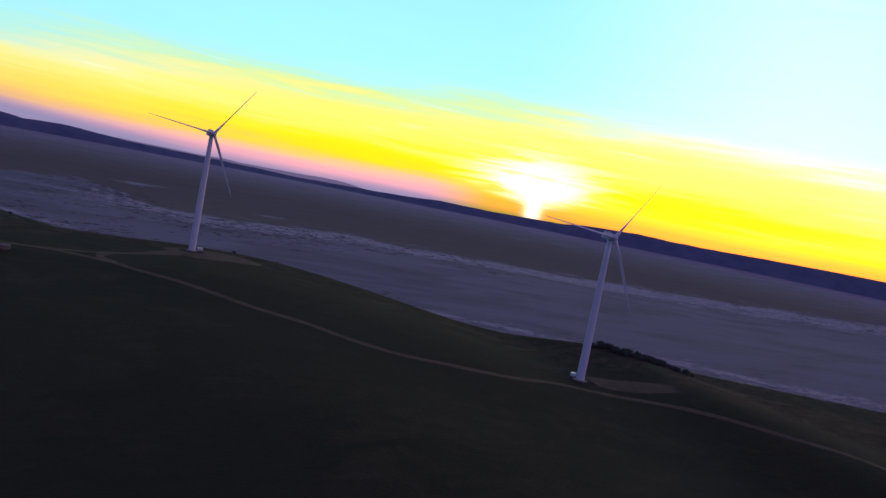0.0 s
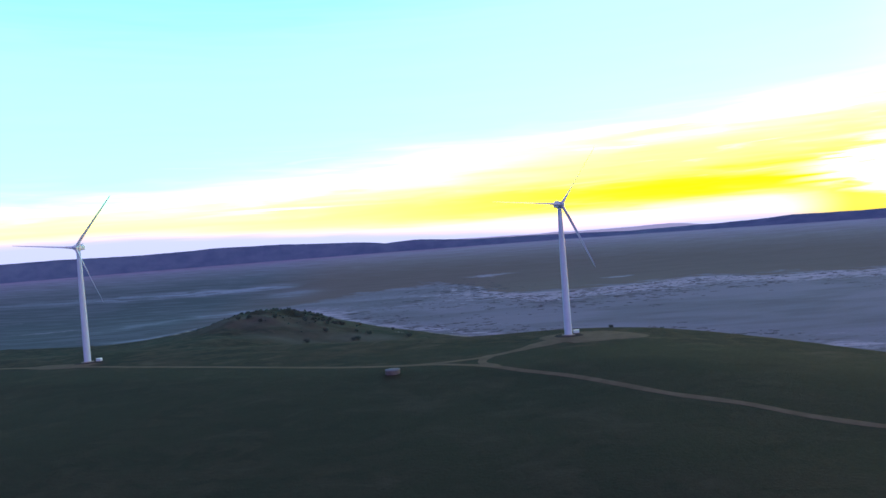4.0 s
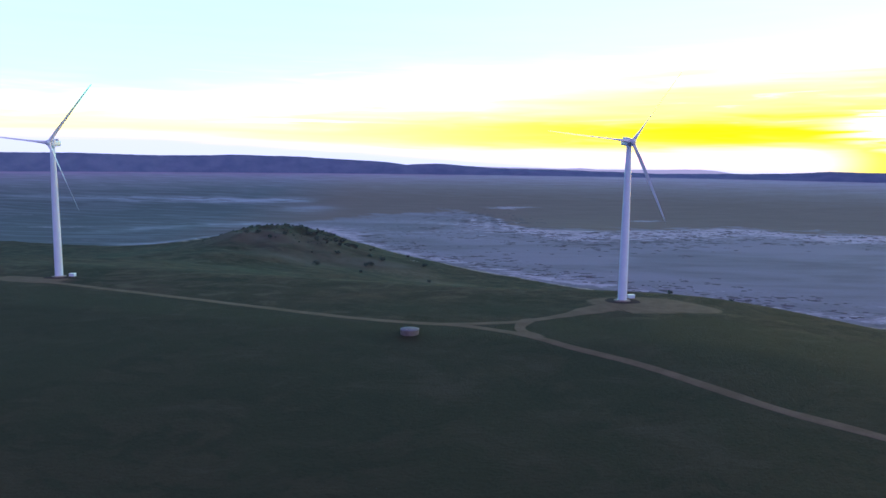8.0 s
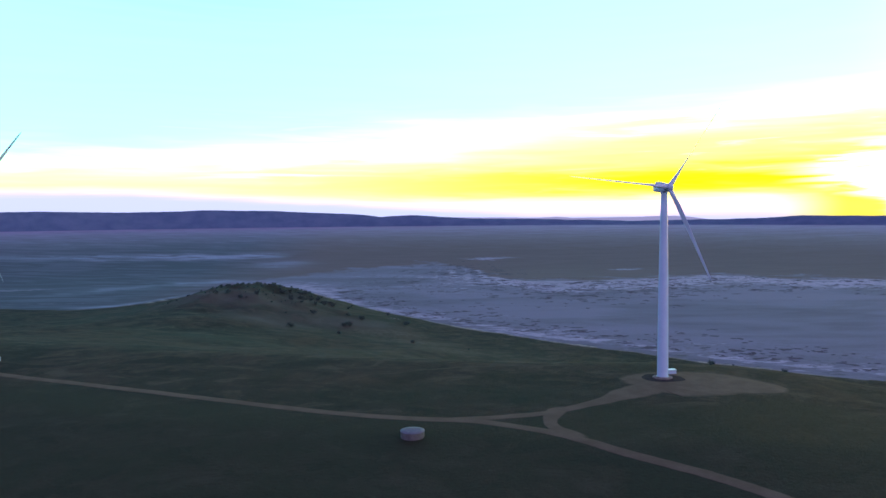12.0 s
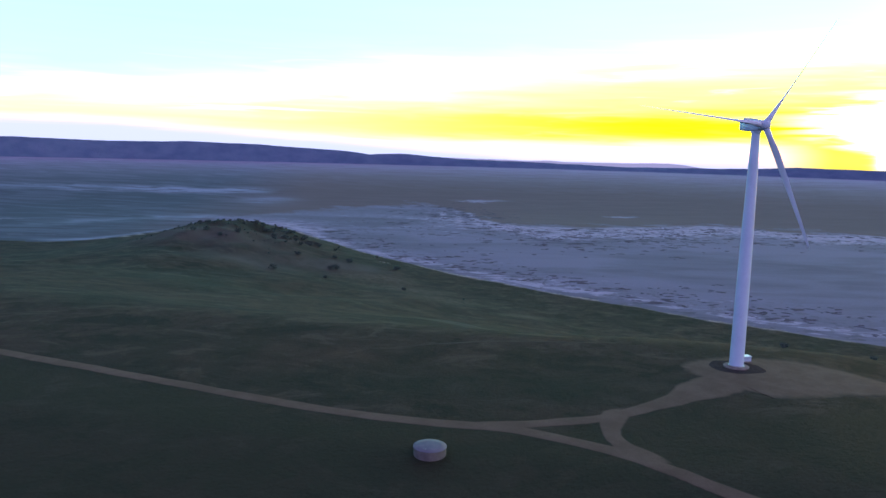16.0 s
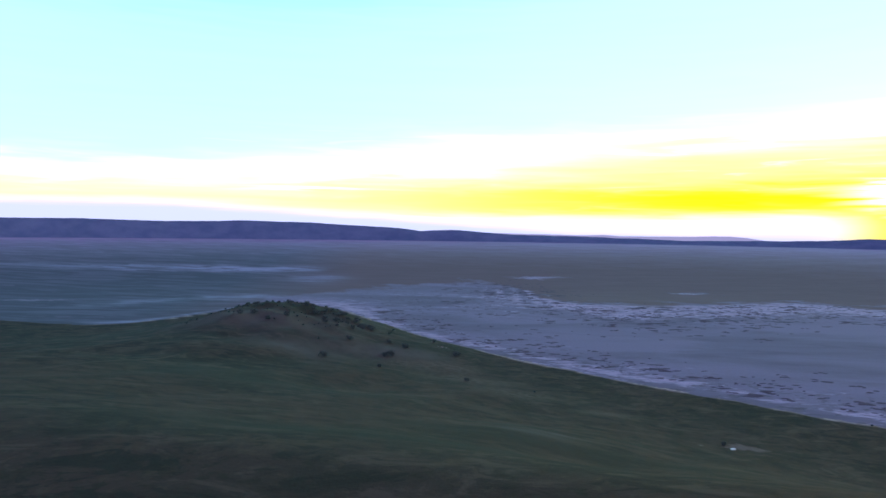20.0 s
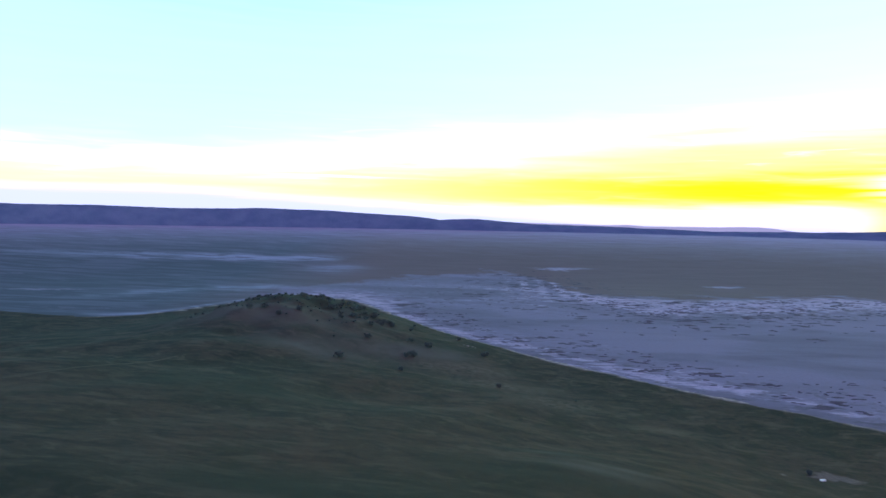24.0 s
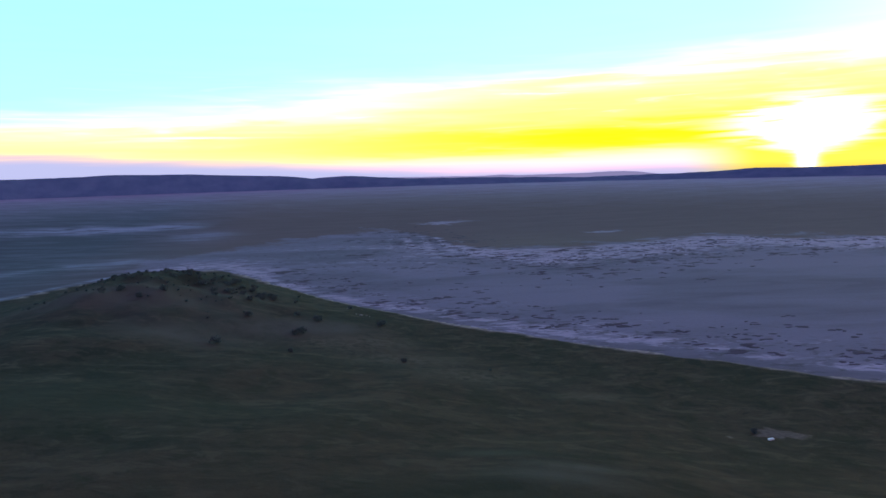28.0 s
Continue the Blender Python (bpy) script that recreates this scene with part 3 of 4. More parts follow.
    # far bed is paled to stand in for haze before the range
    foot_haze = np.clip((np.hypot(x - CENTRE[0], y - CENTRE[1]) - 2700 + 3 * wav) / 1500, 0, 1) ** 1.5
    for name, val in (("salt", salt), ("plain", plain), ("foot_haze", foot_haze), ("sheet", np.clip(left * 1.1, 0, 1)), ("blue_side", np.clip((-x - 480 - 0.1 * (y - 1600)) / 350, 0, 1))):
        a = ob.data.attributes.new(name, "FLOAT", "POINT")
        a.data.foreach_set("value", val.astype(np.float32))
    return tagged(ob, "dry lake bed of grey mud with pale salt streaks", "lake bed", kind="structure")


def saltbush():
    """Low dark islands of salt scrub scattered over the pale crust."""
    r = np.random.RandomState(17)
    spots = []
    for x, d in zip(r.uniform(-330, 430, 170), r.gamma(3.0, 36, 170) + 28):
        spots.append((x, float(SHORE(x)) + d, min(10, r.gamma(2.2, 1.7) + 1.4)))
    for x, k in zip(r.uniform(40, 1050, 330), r.beta(1.05, 2.0, 330)):
        spots.append((x, float(SCRUB(x)) - 20 - 520 * k, min(16, r.gamma(2.2, 2.6) + 2)))
    for x, y in zip(r.normal(-10, 90, 110), r.normal(1830, 190, 110)):
        spots.append((x, y, min(16, r.gamma(2.2, 2.8) + 2)))
    for x, y in zip(r.uniform(-420, 500, 120), r.uniform(1050, 1700, 120)):
        if y > SHORE(x) + 150:
            spots.append((x, y, r.gamma(2.0, 1.6) + 1.2))
    tufts = []
    for x, y, size in spots:
        for k in range(1 + int(size > 3) + int(size > 6) + int(size > 9)):
            tufts.append((x + r.normal(0, size * 0.9), y + r.normal(0, size * 0.7), size * r.uniform(0.25, 0.6) + 0.4))
    verts, faces, n = [], [], 12
    for x, y, size in tufts:
        long_, turn, ph = size * r.uniform(1.0, 1.9), r.normal(0.1, 0.35), r.uniform(0, 6.28, 3)
        base, z0 = len(verts), float(lake_z(x, y))
        for k, lift in ((1.0, -0.05), (0.72, 0.30), (0.3, 0.5)):
            for i in range(n):
                a = 2 * math.pi * i / n
                q = k * (1 + 0.24 * math.sin(2 * a + ph[0]) + 0.16 * math.sin(3 * a + ph[1]) + 0.12 * math.sin(5 * a + ph[2]))
                px, py = long_ * q * math.cos(a), size * 0.8 * q * math.sin(a)
                verts.append((x + px * math.cos(turn) - py * math.sin(turn), y + px * math.sin(turn) + py * math.cos(turn), z0 + lift + 0.1 * r.rand()))
        for j in range(2):
            for i in range(n):
                faces.append((base + j * n + i, base + j * n + (i + 1) % n, base + (j + 1) * n + (i + 1) % n, base + (j + 1) * n + i))
        faces.append(tuple(base + 2 * n + i for i in range(n)))
    return tagged(link("saltbush", verts, faces, SALTBUSH), "low dark salt scrub scattered over the lake bed", "scrub", kind="stuff")


build_ground()
build_lake()
saltbush()

RANGE = [(-110, 0.3), (-60, 0.3), (-45, 0.28), (-34.5, 0.20), (-29.4, 0.23), (-24, 0.12), (-18.5, 0.26), (-13.2, 0.17), (-11, 0.05), (-6.6, -0.15), (-4.9, -0.37), (-2, -0.24),
         (2.2, -0.54), (9, -0.64), (15.2, -0.80), (17.7, -0.76), (21.9, -0.68), (24.7, -0.60), (27.3, -0.43), (31.6, -0.47), (37.4, -0.36), (39.5, -0.12),
         (44, 0.05), (48, -0.05), (57, 0.1), (75, 0.2), (120, 0.2)]


def build_range():
    az = np.arange(-105, 118, 0.22)
    rs = np.random.RandomState(4)
    jag = np.convolve(rs.normal(0, 1, len(az) + 8), np.ones(5) / 5, "same")[4:-4]
    crest = EYE_Z + 4500 * np.tan(np.radians(np.interp(az, *zip(*RANGE)) + 0.022 * jag))
    gully = np.convolve(rs.normal(0, 1, len(az) + 40), np.ones(9) / 9, "same")[20:-20]
    prof = [(4280, -0.08), (4310, 0.02), (4350, 0.18), (4390, 0.42), (4430, 0.68), (4465, 0.88), (4500, 1.0), (4560, 0.97), (4650, 0.6)]
    verts, n = [], len(az)
    foot = EYE_Z - 4300 * (EYE_Z - LAKE) / (4300 + 0.0009 * 2300 ** 2)
    for r, k in prof:
        rr = r + 22 * gully * (1 - abs(2 * k - 1))
        a = np.radians(az)
        z = foot - 6 + (crest - foot + 6) * k
        verts += np.stack([CENTRE[0] + rr * np.sin(a), CENTRE[1] + rr * np.cos(a), z], -1).tolist()
    faces = [(i * n + j, i * n + j + 1, (i + 1) * n + j + 1, (i + 1) * n + j) for i in range(len(prof) - 1) for j in range(n - 1)]
    tagged(link("backdrop_range", verts, faces, HAZED_FOREST), "long forested escarpment beyond the lake, coloured blue for haze", "mountain range", kind="structure")
    # paler ranges behind it, glowing lilac in place of haze
    az = np.arange(-6, 26, 0.2)
    far = [(-6, -0.7), (-4.5, -0.32), (-2.5, -0.22), (-1.2, -0.34), (0.5, -0.44), (3, -0.47), (6, -0.50), (8, -0.52), (9.3, -0.45), (10.5, -0.53), (12.5, -0.52), (15, -0.50),
           (16.5, -0.46), (18.4, -0.42), (19.5, -0.5), (20.7, -0.68), (23, -1.0), (26, -1.0)]
    jag = np.convolve(rs.normal(0, 1, len(az) + 8), np.ones(7) / 7, "same")[4:-4]
    top = EYE_Z + 4690 * np.tan(np.radians(np.interp(az, *zip(*far)) + 0.02 * jag))
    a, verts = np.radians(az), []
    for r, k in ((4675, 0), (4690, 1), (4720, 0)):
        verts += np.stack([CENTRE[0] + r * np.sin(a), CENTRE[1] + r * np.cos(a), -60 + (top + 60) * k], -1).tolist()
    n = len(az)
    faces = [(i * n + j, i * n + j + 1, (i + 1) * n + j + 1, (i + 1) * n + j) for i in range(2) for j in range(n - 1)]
    tagged(link("backdrop_far_range", verts, faces, HAZE_GLOW), "pale lilac mountains far off, their haze given as a glow", "mountains", kind="structure")


build_range()
# ---- helpers for things ----
def part(name, bm, mat, parent=None, label="", smooth=False):
    me = bpy.data.meshes.new(name)
    bm.to_mesh(me)
    bm.free()
    me.materials.append(mat)
    if smooth:
        me.polygons.foreach_set("use_smooth", [True] * len(me.polygons))
    ob = new(name, me)
    ob.parent = parent
    return tagged(ob, label)


def lathe(profile, segs=48, m=None, cap=True):
    """A turned body from (radius, height) pairs."""
    bm = bmesh.new()
    rings = []
    for r, z in profile:
        rings.append([bm.verts.new((r * math.cos(2 * math.pi * i / segs), r * math.sin(2 * math.pi * i / segs), z)) for i in range(segs)])
    for a, b in zip(rings, rings[1:]):
        for i in range(segs):
            bm.faces.new((a[i], a[(i + 1) % segs], b[(i + 1) % segs], b[i]))
    if cap:
        bm.faces.new(rings[0][::-1])
        bm.faces.new(rings[-1])
    if m is not None:
        bm.transform(m)
    return bm


def block(sx, sy, sz, m=None, bevel=0.0):
    """A bevelled block that stands on z = 0."""
    bm = bmesh.new()
    bmesh.ops.create_cube(bm, size=1, matrix=Matrix.Diagonal((sx, sy, sz, 1)) @ Matrix.Translation((0, 0, 0.5)))
    if bevel:
        bmesh.ops.bevel(bm, geom=bm.edges[:], offset=bevel, segments=2, affect="EDGES", profile=0.6)
    if m is not None:
        bm.transform(m)
    return bm


def loft(sections, cap=True):
    """Skins rings of equally many points."""
    bm = bmesh.new()
    rings = [[bm.verts.new(p) for p in s] for s in sections]
    n = len(rings[0])
    for a, b in zip(rings, rings[1:]):
        for i in range(n):
            bm.faces.new((a[i], a[(i + 1) % n], b[(i + 1) % n], b[i]))
    if cap:
        bm.faces.new(rings[0][::-1])
        bm.faces.new(rings[-1])
    bmesh.ops.recalc_face_normals(bm, faces=bm.faces[:])
    return bm


# ---- wind turbines ----
HUB_H, BLADE_LEN = 80.0, 41.8
PITCH = 58.0  # blades feathered, at rest


def blade_sections():
    """A blade along +z from the hub, chord along x, thickness along y."""
    out = []
    spec = [(0.0, 1.9, 1.0, 16), (1.2, 1.9, 1.0, 16), (3.5, 2.05, 0.75, 15), (7.0, 2.5, 0.42, 12), (10.0, 2.4, 0.32, 10), (16.0, 2.0, 0.25, 7), (24.0, 1.55, 0.21, 4),
            (31.0, 1.2, 0.19, 2), (37.0, 0.9, 0.18, 1), (40.5, 0.6, 0.17, 0), (41.8, 0.2, 0.16, 0)]
    for r, chord, thick, twist in spec:
        ring, tw = [], radians(twist + PITCH)
        round_ = min(1.0, max(0.0, (thick - 0.4) / 0.6))
        for i in range(20):
            a = 2 * math.pi * i / 20
            cx = 0.5 * math.cos(a)
            ty = 0.5 * thick * math.sin(a) * (round_ + (1 - round_) * (0.55 + 0.65 * (0.5 - cx)) * (1 if cx < 0.49 else 0.3))
            px, py = chord * (cx + 0.12 * (1 - round_)), chord * ty
            bend = -0.3 * (r / BLADE_LEN) ** 2
            ring.append((px * math.cos(tw) - py * math.sin(tw), px * math.sin(tw) + py * math.cos(tw) + bend, r))
        out.append(ring)
    return out


def wind_turbine():
    root = new("wind_turbine")
    tower = part("tower", lathe([(2.32, 0.25), (2.30, 0.6), (2.24, 10), (2.12, 26), (1.95, 42), (1.74, 56), (1.53, 68), (1.32, 78.0)], 56), TINTED_PAINT, root, "white tapered steel tower in three sections", True)
    part("flange", lathe([(2.62, 0.46), (2.62, 0.68), (2.36, 0.76), (2.36, 0.46)], 48), STEEL, tower)
    for z, rad in ((27.0, 2.115), (54.0, 1.775)):
        part("section_joint", lathe([(rad, z - 0.05), (rad + 0.012, z - 0.03), (rad + 0.012, z + 0.03), (rad - 0.002, z + 0.05)], 56, cap=False), TINTED_PAINT, tower)
    part("foundation", lathe([(4.1, -1.2), (4.1, 0.36), (3.95, 0.46), (2.4, 0.52), (2.4, -1.2)], 48), CONCRETE, root, "round pale concrete footing")
    # the nacelle, long axis along y, the rotor at -y
    head = pose(0, 0, HUB_H)
    secs = []
    for y, w, lo, hi in ((7.2, 1.30, -1.15, 1.25), (6.9, 1.62, -1.50, 1.62), (3.0, 1.80, -1.85, 1.85), (-1.0, 1.82, -1.9, 1.9), (-2.6, 1.55, -1.6, 1.6), (-3.0, 1.30, -1.3, 1.3)):
        ring = []
        for i in range(24):
            a = 2 * math.pi * i / 24
            c, s = math.cos(a), math.sin(a)
            c, s = math.copysign(abs(c) ** 0.45, c), math.copysign(abs(s) ** 0.45, s)
            ring.append((w * c, y, (hi if s > 0 else -lo) * s))
        secs.append(ring)
    bm = loft(secs)
    bm.transform(head)
    nacelle = part("nacelle", bm, TINTED_PAINT, root, "rounded white nacelle housing", True)
    part("yaw_collar", lathe([(1.42, 77.6), (1.55, 77.7), (1.55, 78.3), (1.40, 78.4)], 40), TINTED_PAINT, nacelle)
    part("cooler", block(2.4, 1.5, 0.95, head @ pose(0, 5.0, 1.72), 0.12), TINTED_PAINT, nacelle)
    part("roof_hatch", block(1.6, 1.9, 0.55, head @ pose(0, 1.6, 1.80), 0.08), TINTED_PAINT, nacelle)
    mast = part("wind_vane_mast", lathe([(0.05, 0), (0.04, 1.6)], 8, head @ pose(0.5, 6.2, 1.6)), STEEL, nacelle)
    part("wind_vane", block(0.7, 0.08, 0.16, head @ pose(0.5, 6.2, 3.1), 0.02), STEEL, mast)
    tilt = pose(0, -4.35, HUB_H + 0.15, -5)
    part("hub", lathe([(0.05, 1.9), (0.6, 1.78), (1.15, 1.4), (1.5, 0.8), (1.62, 0.1), (1.62, -0.9), (1.45, -1.35)], 40, tilt @ pose(0, 0, 0, 90)), TINTED_PAINT, root, "domed white rotor hub", True)
    first = blade_sections()
    for k in range(3):
        spin = Matrix.Rotation(radians(156 + 120 * k), 4, "Y")
        bm = loft(first)
        bm.transform(tilt @ spin @ pose(0, 0, 1.25, 0, 0, 180))
        blade = part("blade", bm, BLADE, root, "long white tapered blade", True)
        part("root_collar", lathe([(1.06, 1.1), (1.12, 1.2), (1.12, 1.55), (1.04, 1.65)], 28, tilt @ spin), TINTED_PAINT, blade)
    return tagged(root, "white three-bladed wind turbine standing on the grassy ridge", "wind turbine", "wind turbines along the ridge")


TURBINES = [(0.0, 0.0, 170.0), (185.8, -196.3, 187.0), (-326.2, 57.9, 177.0)]  # place and heading of the rotor


def turbine_pose(x, y, heading):
    return pose(x, y, ground_at(x, y) + 0.12, 0, 0, 180 - heading)


first_turbine = wind_turbine()
first_turbine.matrix_basis = turbine_pose(*TURBINES[0])
for p in TURBINES[1:]:
    copy_thing(first_turbine, turbine_pose(*p))


# ---- transformer kiosks ----
def kiosk(w, d, h):
    root = new("transformer_kiosk")
    part("plinth", block(w + 0.5, d + 0.5, 0.6, pose(0, 0, -0.3), 0.04), CONCRETE, root)
    body = part("cabinet", block(w, d, h, pose(0, 0, 0.3), 0.04), TINTED_PAINT, root)
    part("roof", block(w + 0.24, d + 0.24, 0.14, pose(0, 0, 0.3 + h), 0.04), ROOF, root, "pale glossy sheet-steel roof")
    for s in (-1, 1):
        door = part("door", block(w * 0.46, 0.05, h * 0.86, pose(s * w * 0.24, -d / 2 - 0.02, 0.36), 0.01), TINTED_PAINT, body)
        part("handle", block(0.05, 0.06, 0.3, pose(s * 0.12, -d / 2 - 0.07, 0.3 + h * 0.45), 0.01), STEEL, door)
        for i in range(4):
            part("louvre", block(w * 0.3, 0.03, 0.05, pose(s * w * 0.24, -d / 2 - 0.06, 0.3 + h * 0.66 + 0.09 * i, 25), 0.0), STEEL, body)
    return tagged(root, "white transformer kiosk with a pale roof beside a turbine", "transformer kiosk", "kiosks at the turbines")


kiosk_a = kiosk(3.3, 2.3, 1.65)
KIOSKS = [(6.0, 7.0, 10), (186.3, -189.0, 40), (-318.8, 59.5, -5)]
for i, (x, y, a) in enumerate(KIOSKS):
    m = pose(x, y, ground_at(x, y), 0, 0, a)
    if i:
        copy_thing(kiosk_a, m)
    else:
        kiosk_a.matrix_basis = m


# ---- tracks and hardstands ----
def smooth_line(pts, step=4.0):
    p = [np.array(q, float) for q in pts]
    p = [2 * p[0] - p[1]] + p + [2 * p[-1] - p[-2]]
    out = []
    for a, b, c, d in zip(p, p[1:], p[2:], p[3:]):
        n = max(2, int(np.linalg.norm(c - b) / step))
        for i in range(n):
            t = i / n
            out.append(0.5 * (2 * b + (c - a) * t + (2 * a - 5 * b + 4 * c - d) * t * t + (3 * b - a - 3 * c + d) * t ** 3))
    return np.array(out + [p[-2]])


def track(name, pts, width, mat, label, lift=0.0, seed=1, taper=False, kind="structure", rough=0.16):
    """A strip laid on the land; width is one number, or one for each point."""
    if isinstance(width, (int, float)):
        line = smooth_line(pts, 2.5)
        w = np.full(len(line), width / 2)
    else:
        line = smooth_line([(x, y, v / 2) for (x, y), v in zip(pts, width)], 2.0)
        line, w = line[:, :2], np.maximum(line[:, 2], 0.3)
    d = np.gradient(line, axis=0)
    d /= np.linalg.norm(d, axis=1, keepdims=True)
    nrm = np.stack([-d[:, 1], d[:, 0]], -1)
    r = np.random.RandomState(seed)
    wob = np.convolve(r.normal(0, 1, len(line) + 6), np.ones(5) / 5, "same")[3:-3]
    wob2 = np.convolve(r.normal(0, 1, len(line) + 6), np.ones(5) / 5, "same")[3:-3]
    verts, cross = [], ((-1.35, 0), (-1.12, 0.3), (-0.88, 0.75), (-0.5, 1), (0.0, 0.86), (0.5, 1), (0.88, 0.75), (1.12, 0.3), (1.35, 0))
    cover = np.tile(np.clip(np.minimum(np.arange(len(line)), np.arange(len(line))[::-1]) / 4.0, 0, 1), (len(cross), 1)) * np.array([c[1] for c in cross])[:, None]
    if taper:
        w = w * np.clip(np.minimum(np.arange(len(line)), np.arange(len(line))[::-1]) / 6.0, 0.15, 1)
    for (k, _), e in zip(cross, cover):
        side = w * (1 + rough * (wob if k < 0 else wob2)) * k
        q = line + nrm * side[:, None]
        verts.append(np.stack([q[:, 0], q[:, 1], sheet_z(q[:, 0], q[:, 1]) + lift + 0.13 * e - 0.05], -1))
    n = len(line)
    allv = np.concatenate(verts)
    faces = [(i * n + j, i * n + j + 1, (i + 1) * n + j + 1, (i + 1) * n + j) for i in range(len(cross) - 1) for j in range(n - 1)]
    ob = link(name, allv.tolist(), faces, mat)
    a = ob.data.attributes.new("edge", "FLOAT", "POINT")
    a.data.foreach_set("value", cover.reshape(-1).astype(np.float32))
    paint_land(ob, allv)
    return tagged(ob, label, "hardstand" if name.startswith("pavement") else "track", kind=kind)


def patch(name, cx, cy, rx, ry, turn, mat, label, category, lift=0.0, seed=2, rough=0.14, firm=2.2):
    """An irregular level spread of ground laid on the land."""
    r = np.random.RandomState(seed)
    n, m = 64, 9
    ph, am = r.uniform(0, 6.28, 6), r.normal(0, 1, 6)
    verts, faces = [], []
    ct, st = math.cos(radians(turn)), math.sin(radians(turn))
    for j in range(m + 1):
        for i in range(n):
            a = 2 * math.pi * i / n
            k = (j / m) * (1 + rough * sum(am[q] * math.sin((q + 2) * a + ph[q]) / (q + 1.5) for q in range(6)))
            ex = math.copysign(abs(math.cos(a)) ** 0.75, math.cos(a)) * rx * k
            ey = math.copysign(abs(math.sin(a)) ** 0.75, math.sin(a)) * ry * k
            x, y = cx + ex * ct - ey * st, cy + ex * st + ey * ct
            verts.append((x, y, float(sheet_z(x, y)) + lift + 0.13 * min(1, firm * (1 - j / m)) - 0.05))
    for j in range(m):
        for i in range(n):
            faces.append((j * n + i, j * n + (i + 1) % n, (j + 1) * n + (i + 1) % n, (j + 1) * n + i)[::-1])
    ob = link(name, verts, faces, mat)
    a = ob.data.attributes.new("edge", "FLOAT", "POINT")
    a.data.foreach_set("value", np.repeat([min(1, firm * (1 - j / m)) for j in range(m + 1)], n).astype(np.float32))
    paint_land(ob, np.array(verts))
    return tagged(ob, label, category, kind="structure")


track("road_ridge", [(-700, 120), (-520, 92), (-420, 72), (-330, 42), (-274, 19), (-219.8, -3.6), (-173.6, -23.3), (-134, -40), (-107, -48.3), (-84.4, -52), (-69.6, -59), (-56.4, -67.5), (-47.4, -77),
                     (-36, -90), (-22, -104), (-9, -120), (7, -142), (18, -155), (37, -171), (52, -187), (72, -200), (98, -207), (130, -213), (170, -210), (214, -236), (243, -286), (266, -322), (300, -420)],
      4.9, GRAVEL, "pale gravel track running along the ridge", seed=5)
track("road_spur", [(-95, -50.5), (-82.6, -49.8), (-67.8, -47.5), (-54.9, -44), (-40, -36), (-29, -29.5), (-20, -23), (-10, -16), (-2, -12)], (4.6, 4.6, 4.6, 4.8, 6.0, 9.0, 14, 17, 14), GRAVEL, "pale gravel spur leading to a turbine", 0.004, seed=6)
track("road_link", [(-43, -37), (-51, -41.5), (-55.2, -52), (-55.2, -62), (-50, -72), (-46, -78)], (4, 7.5, 5.2, 5.2, 6.5, 4), GRAVEL, "short gravel link closing the junction", 0.008, seed=7)
track("path_crest", [(-116, 25), (-95, 31), (-78, 35), (-60, 35), (-40, 34), (-20, 31)], 1.6, FAINT, "faint worn line along the edge of the ridge", 0.0, 21, True)
track("pavement_a", [(-15.5, -15), (-12, -13), (-7, -11), (4, -9.5), (14, -9), (23, -10.5), (30, -13), (36, -16), (42, -19), (46, -21)], (20, 30, 37, 40, 40, 35, 28, 20, 12, 4), GRAVEL, "brown gravel hardstand round a turbine", 0.012, 3, rough=0.05)
patch("pavement_b", 212, -205, 34, 13, -28, GRAVEL, "brown gravel hardstand round a turbine", "hardstand", 0.006, 4)
patch("pavement_c", -338, 48, 32, 12, -14, GRAVEL, "brown gravel hardstand round a turbine", "hardstand", 0.006, 5)
for i, (x, y, heading) in enumerate(TURBINES):
    patch("gravel_ring_" + "abc"[i], x, y, 7.8, 7.8, 0, DARK_GRAVEL, "dark crushed stone round a turbine footing", "gravel", 0.135, 8 + i, 0.05)


# ---- water tank ----
def water_tank(x, y):
    root = new("water_tank")
    part("wall", lathe([(3.9, -0.8), (3.9, 1.80), (3.82, 1.88), (3.6, 1.88)], 56), TANK_WALL, root, "low round grey concrete wall")
    part("roof", lathe([(4.02, 1.80), (4.02, 1.93), (2.4, 2.08), (0.1, 2.2)], 56), TANK_ROOF, root, "shallow bluish steel roof", True)
    hatch = part("hatch", block(0.7, 0.7, 0.14, pose(-1.1, -2.6, 2.03), 0.03), TANK_ROOF, root)
    part("handle", block(0.3, 0.05, 0.08, pose(-1.1, -2.85, 2.22), 0.01), STEEL, hatch)
    root.matrix_basis = pose(x, y, ground_at(x, y) + 0.1)
    return tagged(root, "round grey concrete water tank with a low roof", "water tank")


water_tank(-102.9, -68.9)


# ---- stock trough on trampled ground ----
def trough(x, y):
    root = new("water_trough")
    bm = block(3.6, 1.6, 0.86, None, 0.05)
    part("basin", bm, ROOF, root)
    part("rim", block(3.75, 1.75, 0.12, pose(0, 0, 0.86), 0.03), ROOF, root)
    part("float_cover", block(0.7, 1.1, 0.16, pose(1.2, 0, 0.99), 0.03), ROOF, root)
    root.matrix_basis = pose(x, y, ground_at(x, y) + 0.25, 0, 0, 12)
    return tagged(root, "white stock water trough on trampled bare ground", "water trough")


trough(81, 424)
patch("ground_trampled", 95, 438, 19, 19, -32, BARE, "pale trampled bare earth round a trough", "bare ground", 0.0, 12, 0.35, 1.45)
patch("ground_worn", 58, 430, 4.2, 4.6, 0, BARE, "small pale bare spot in the grass", "bare ground", 0.0, 13, 0.3, 1.2)
track("path_trough", [(101, 430), (112, 425), (122, 419), (134, 414)], 2.6, FAINT, "faint pale stock path", 0.01, 14, True)
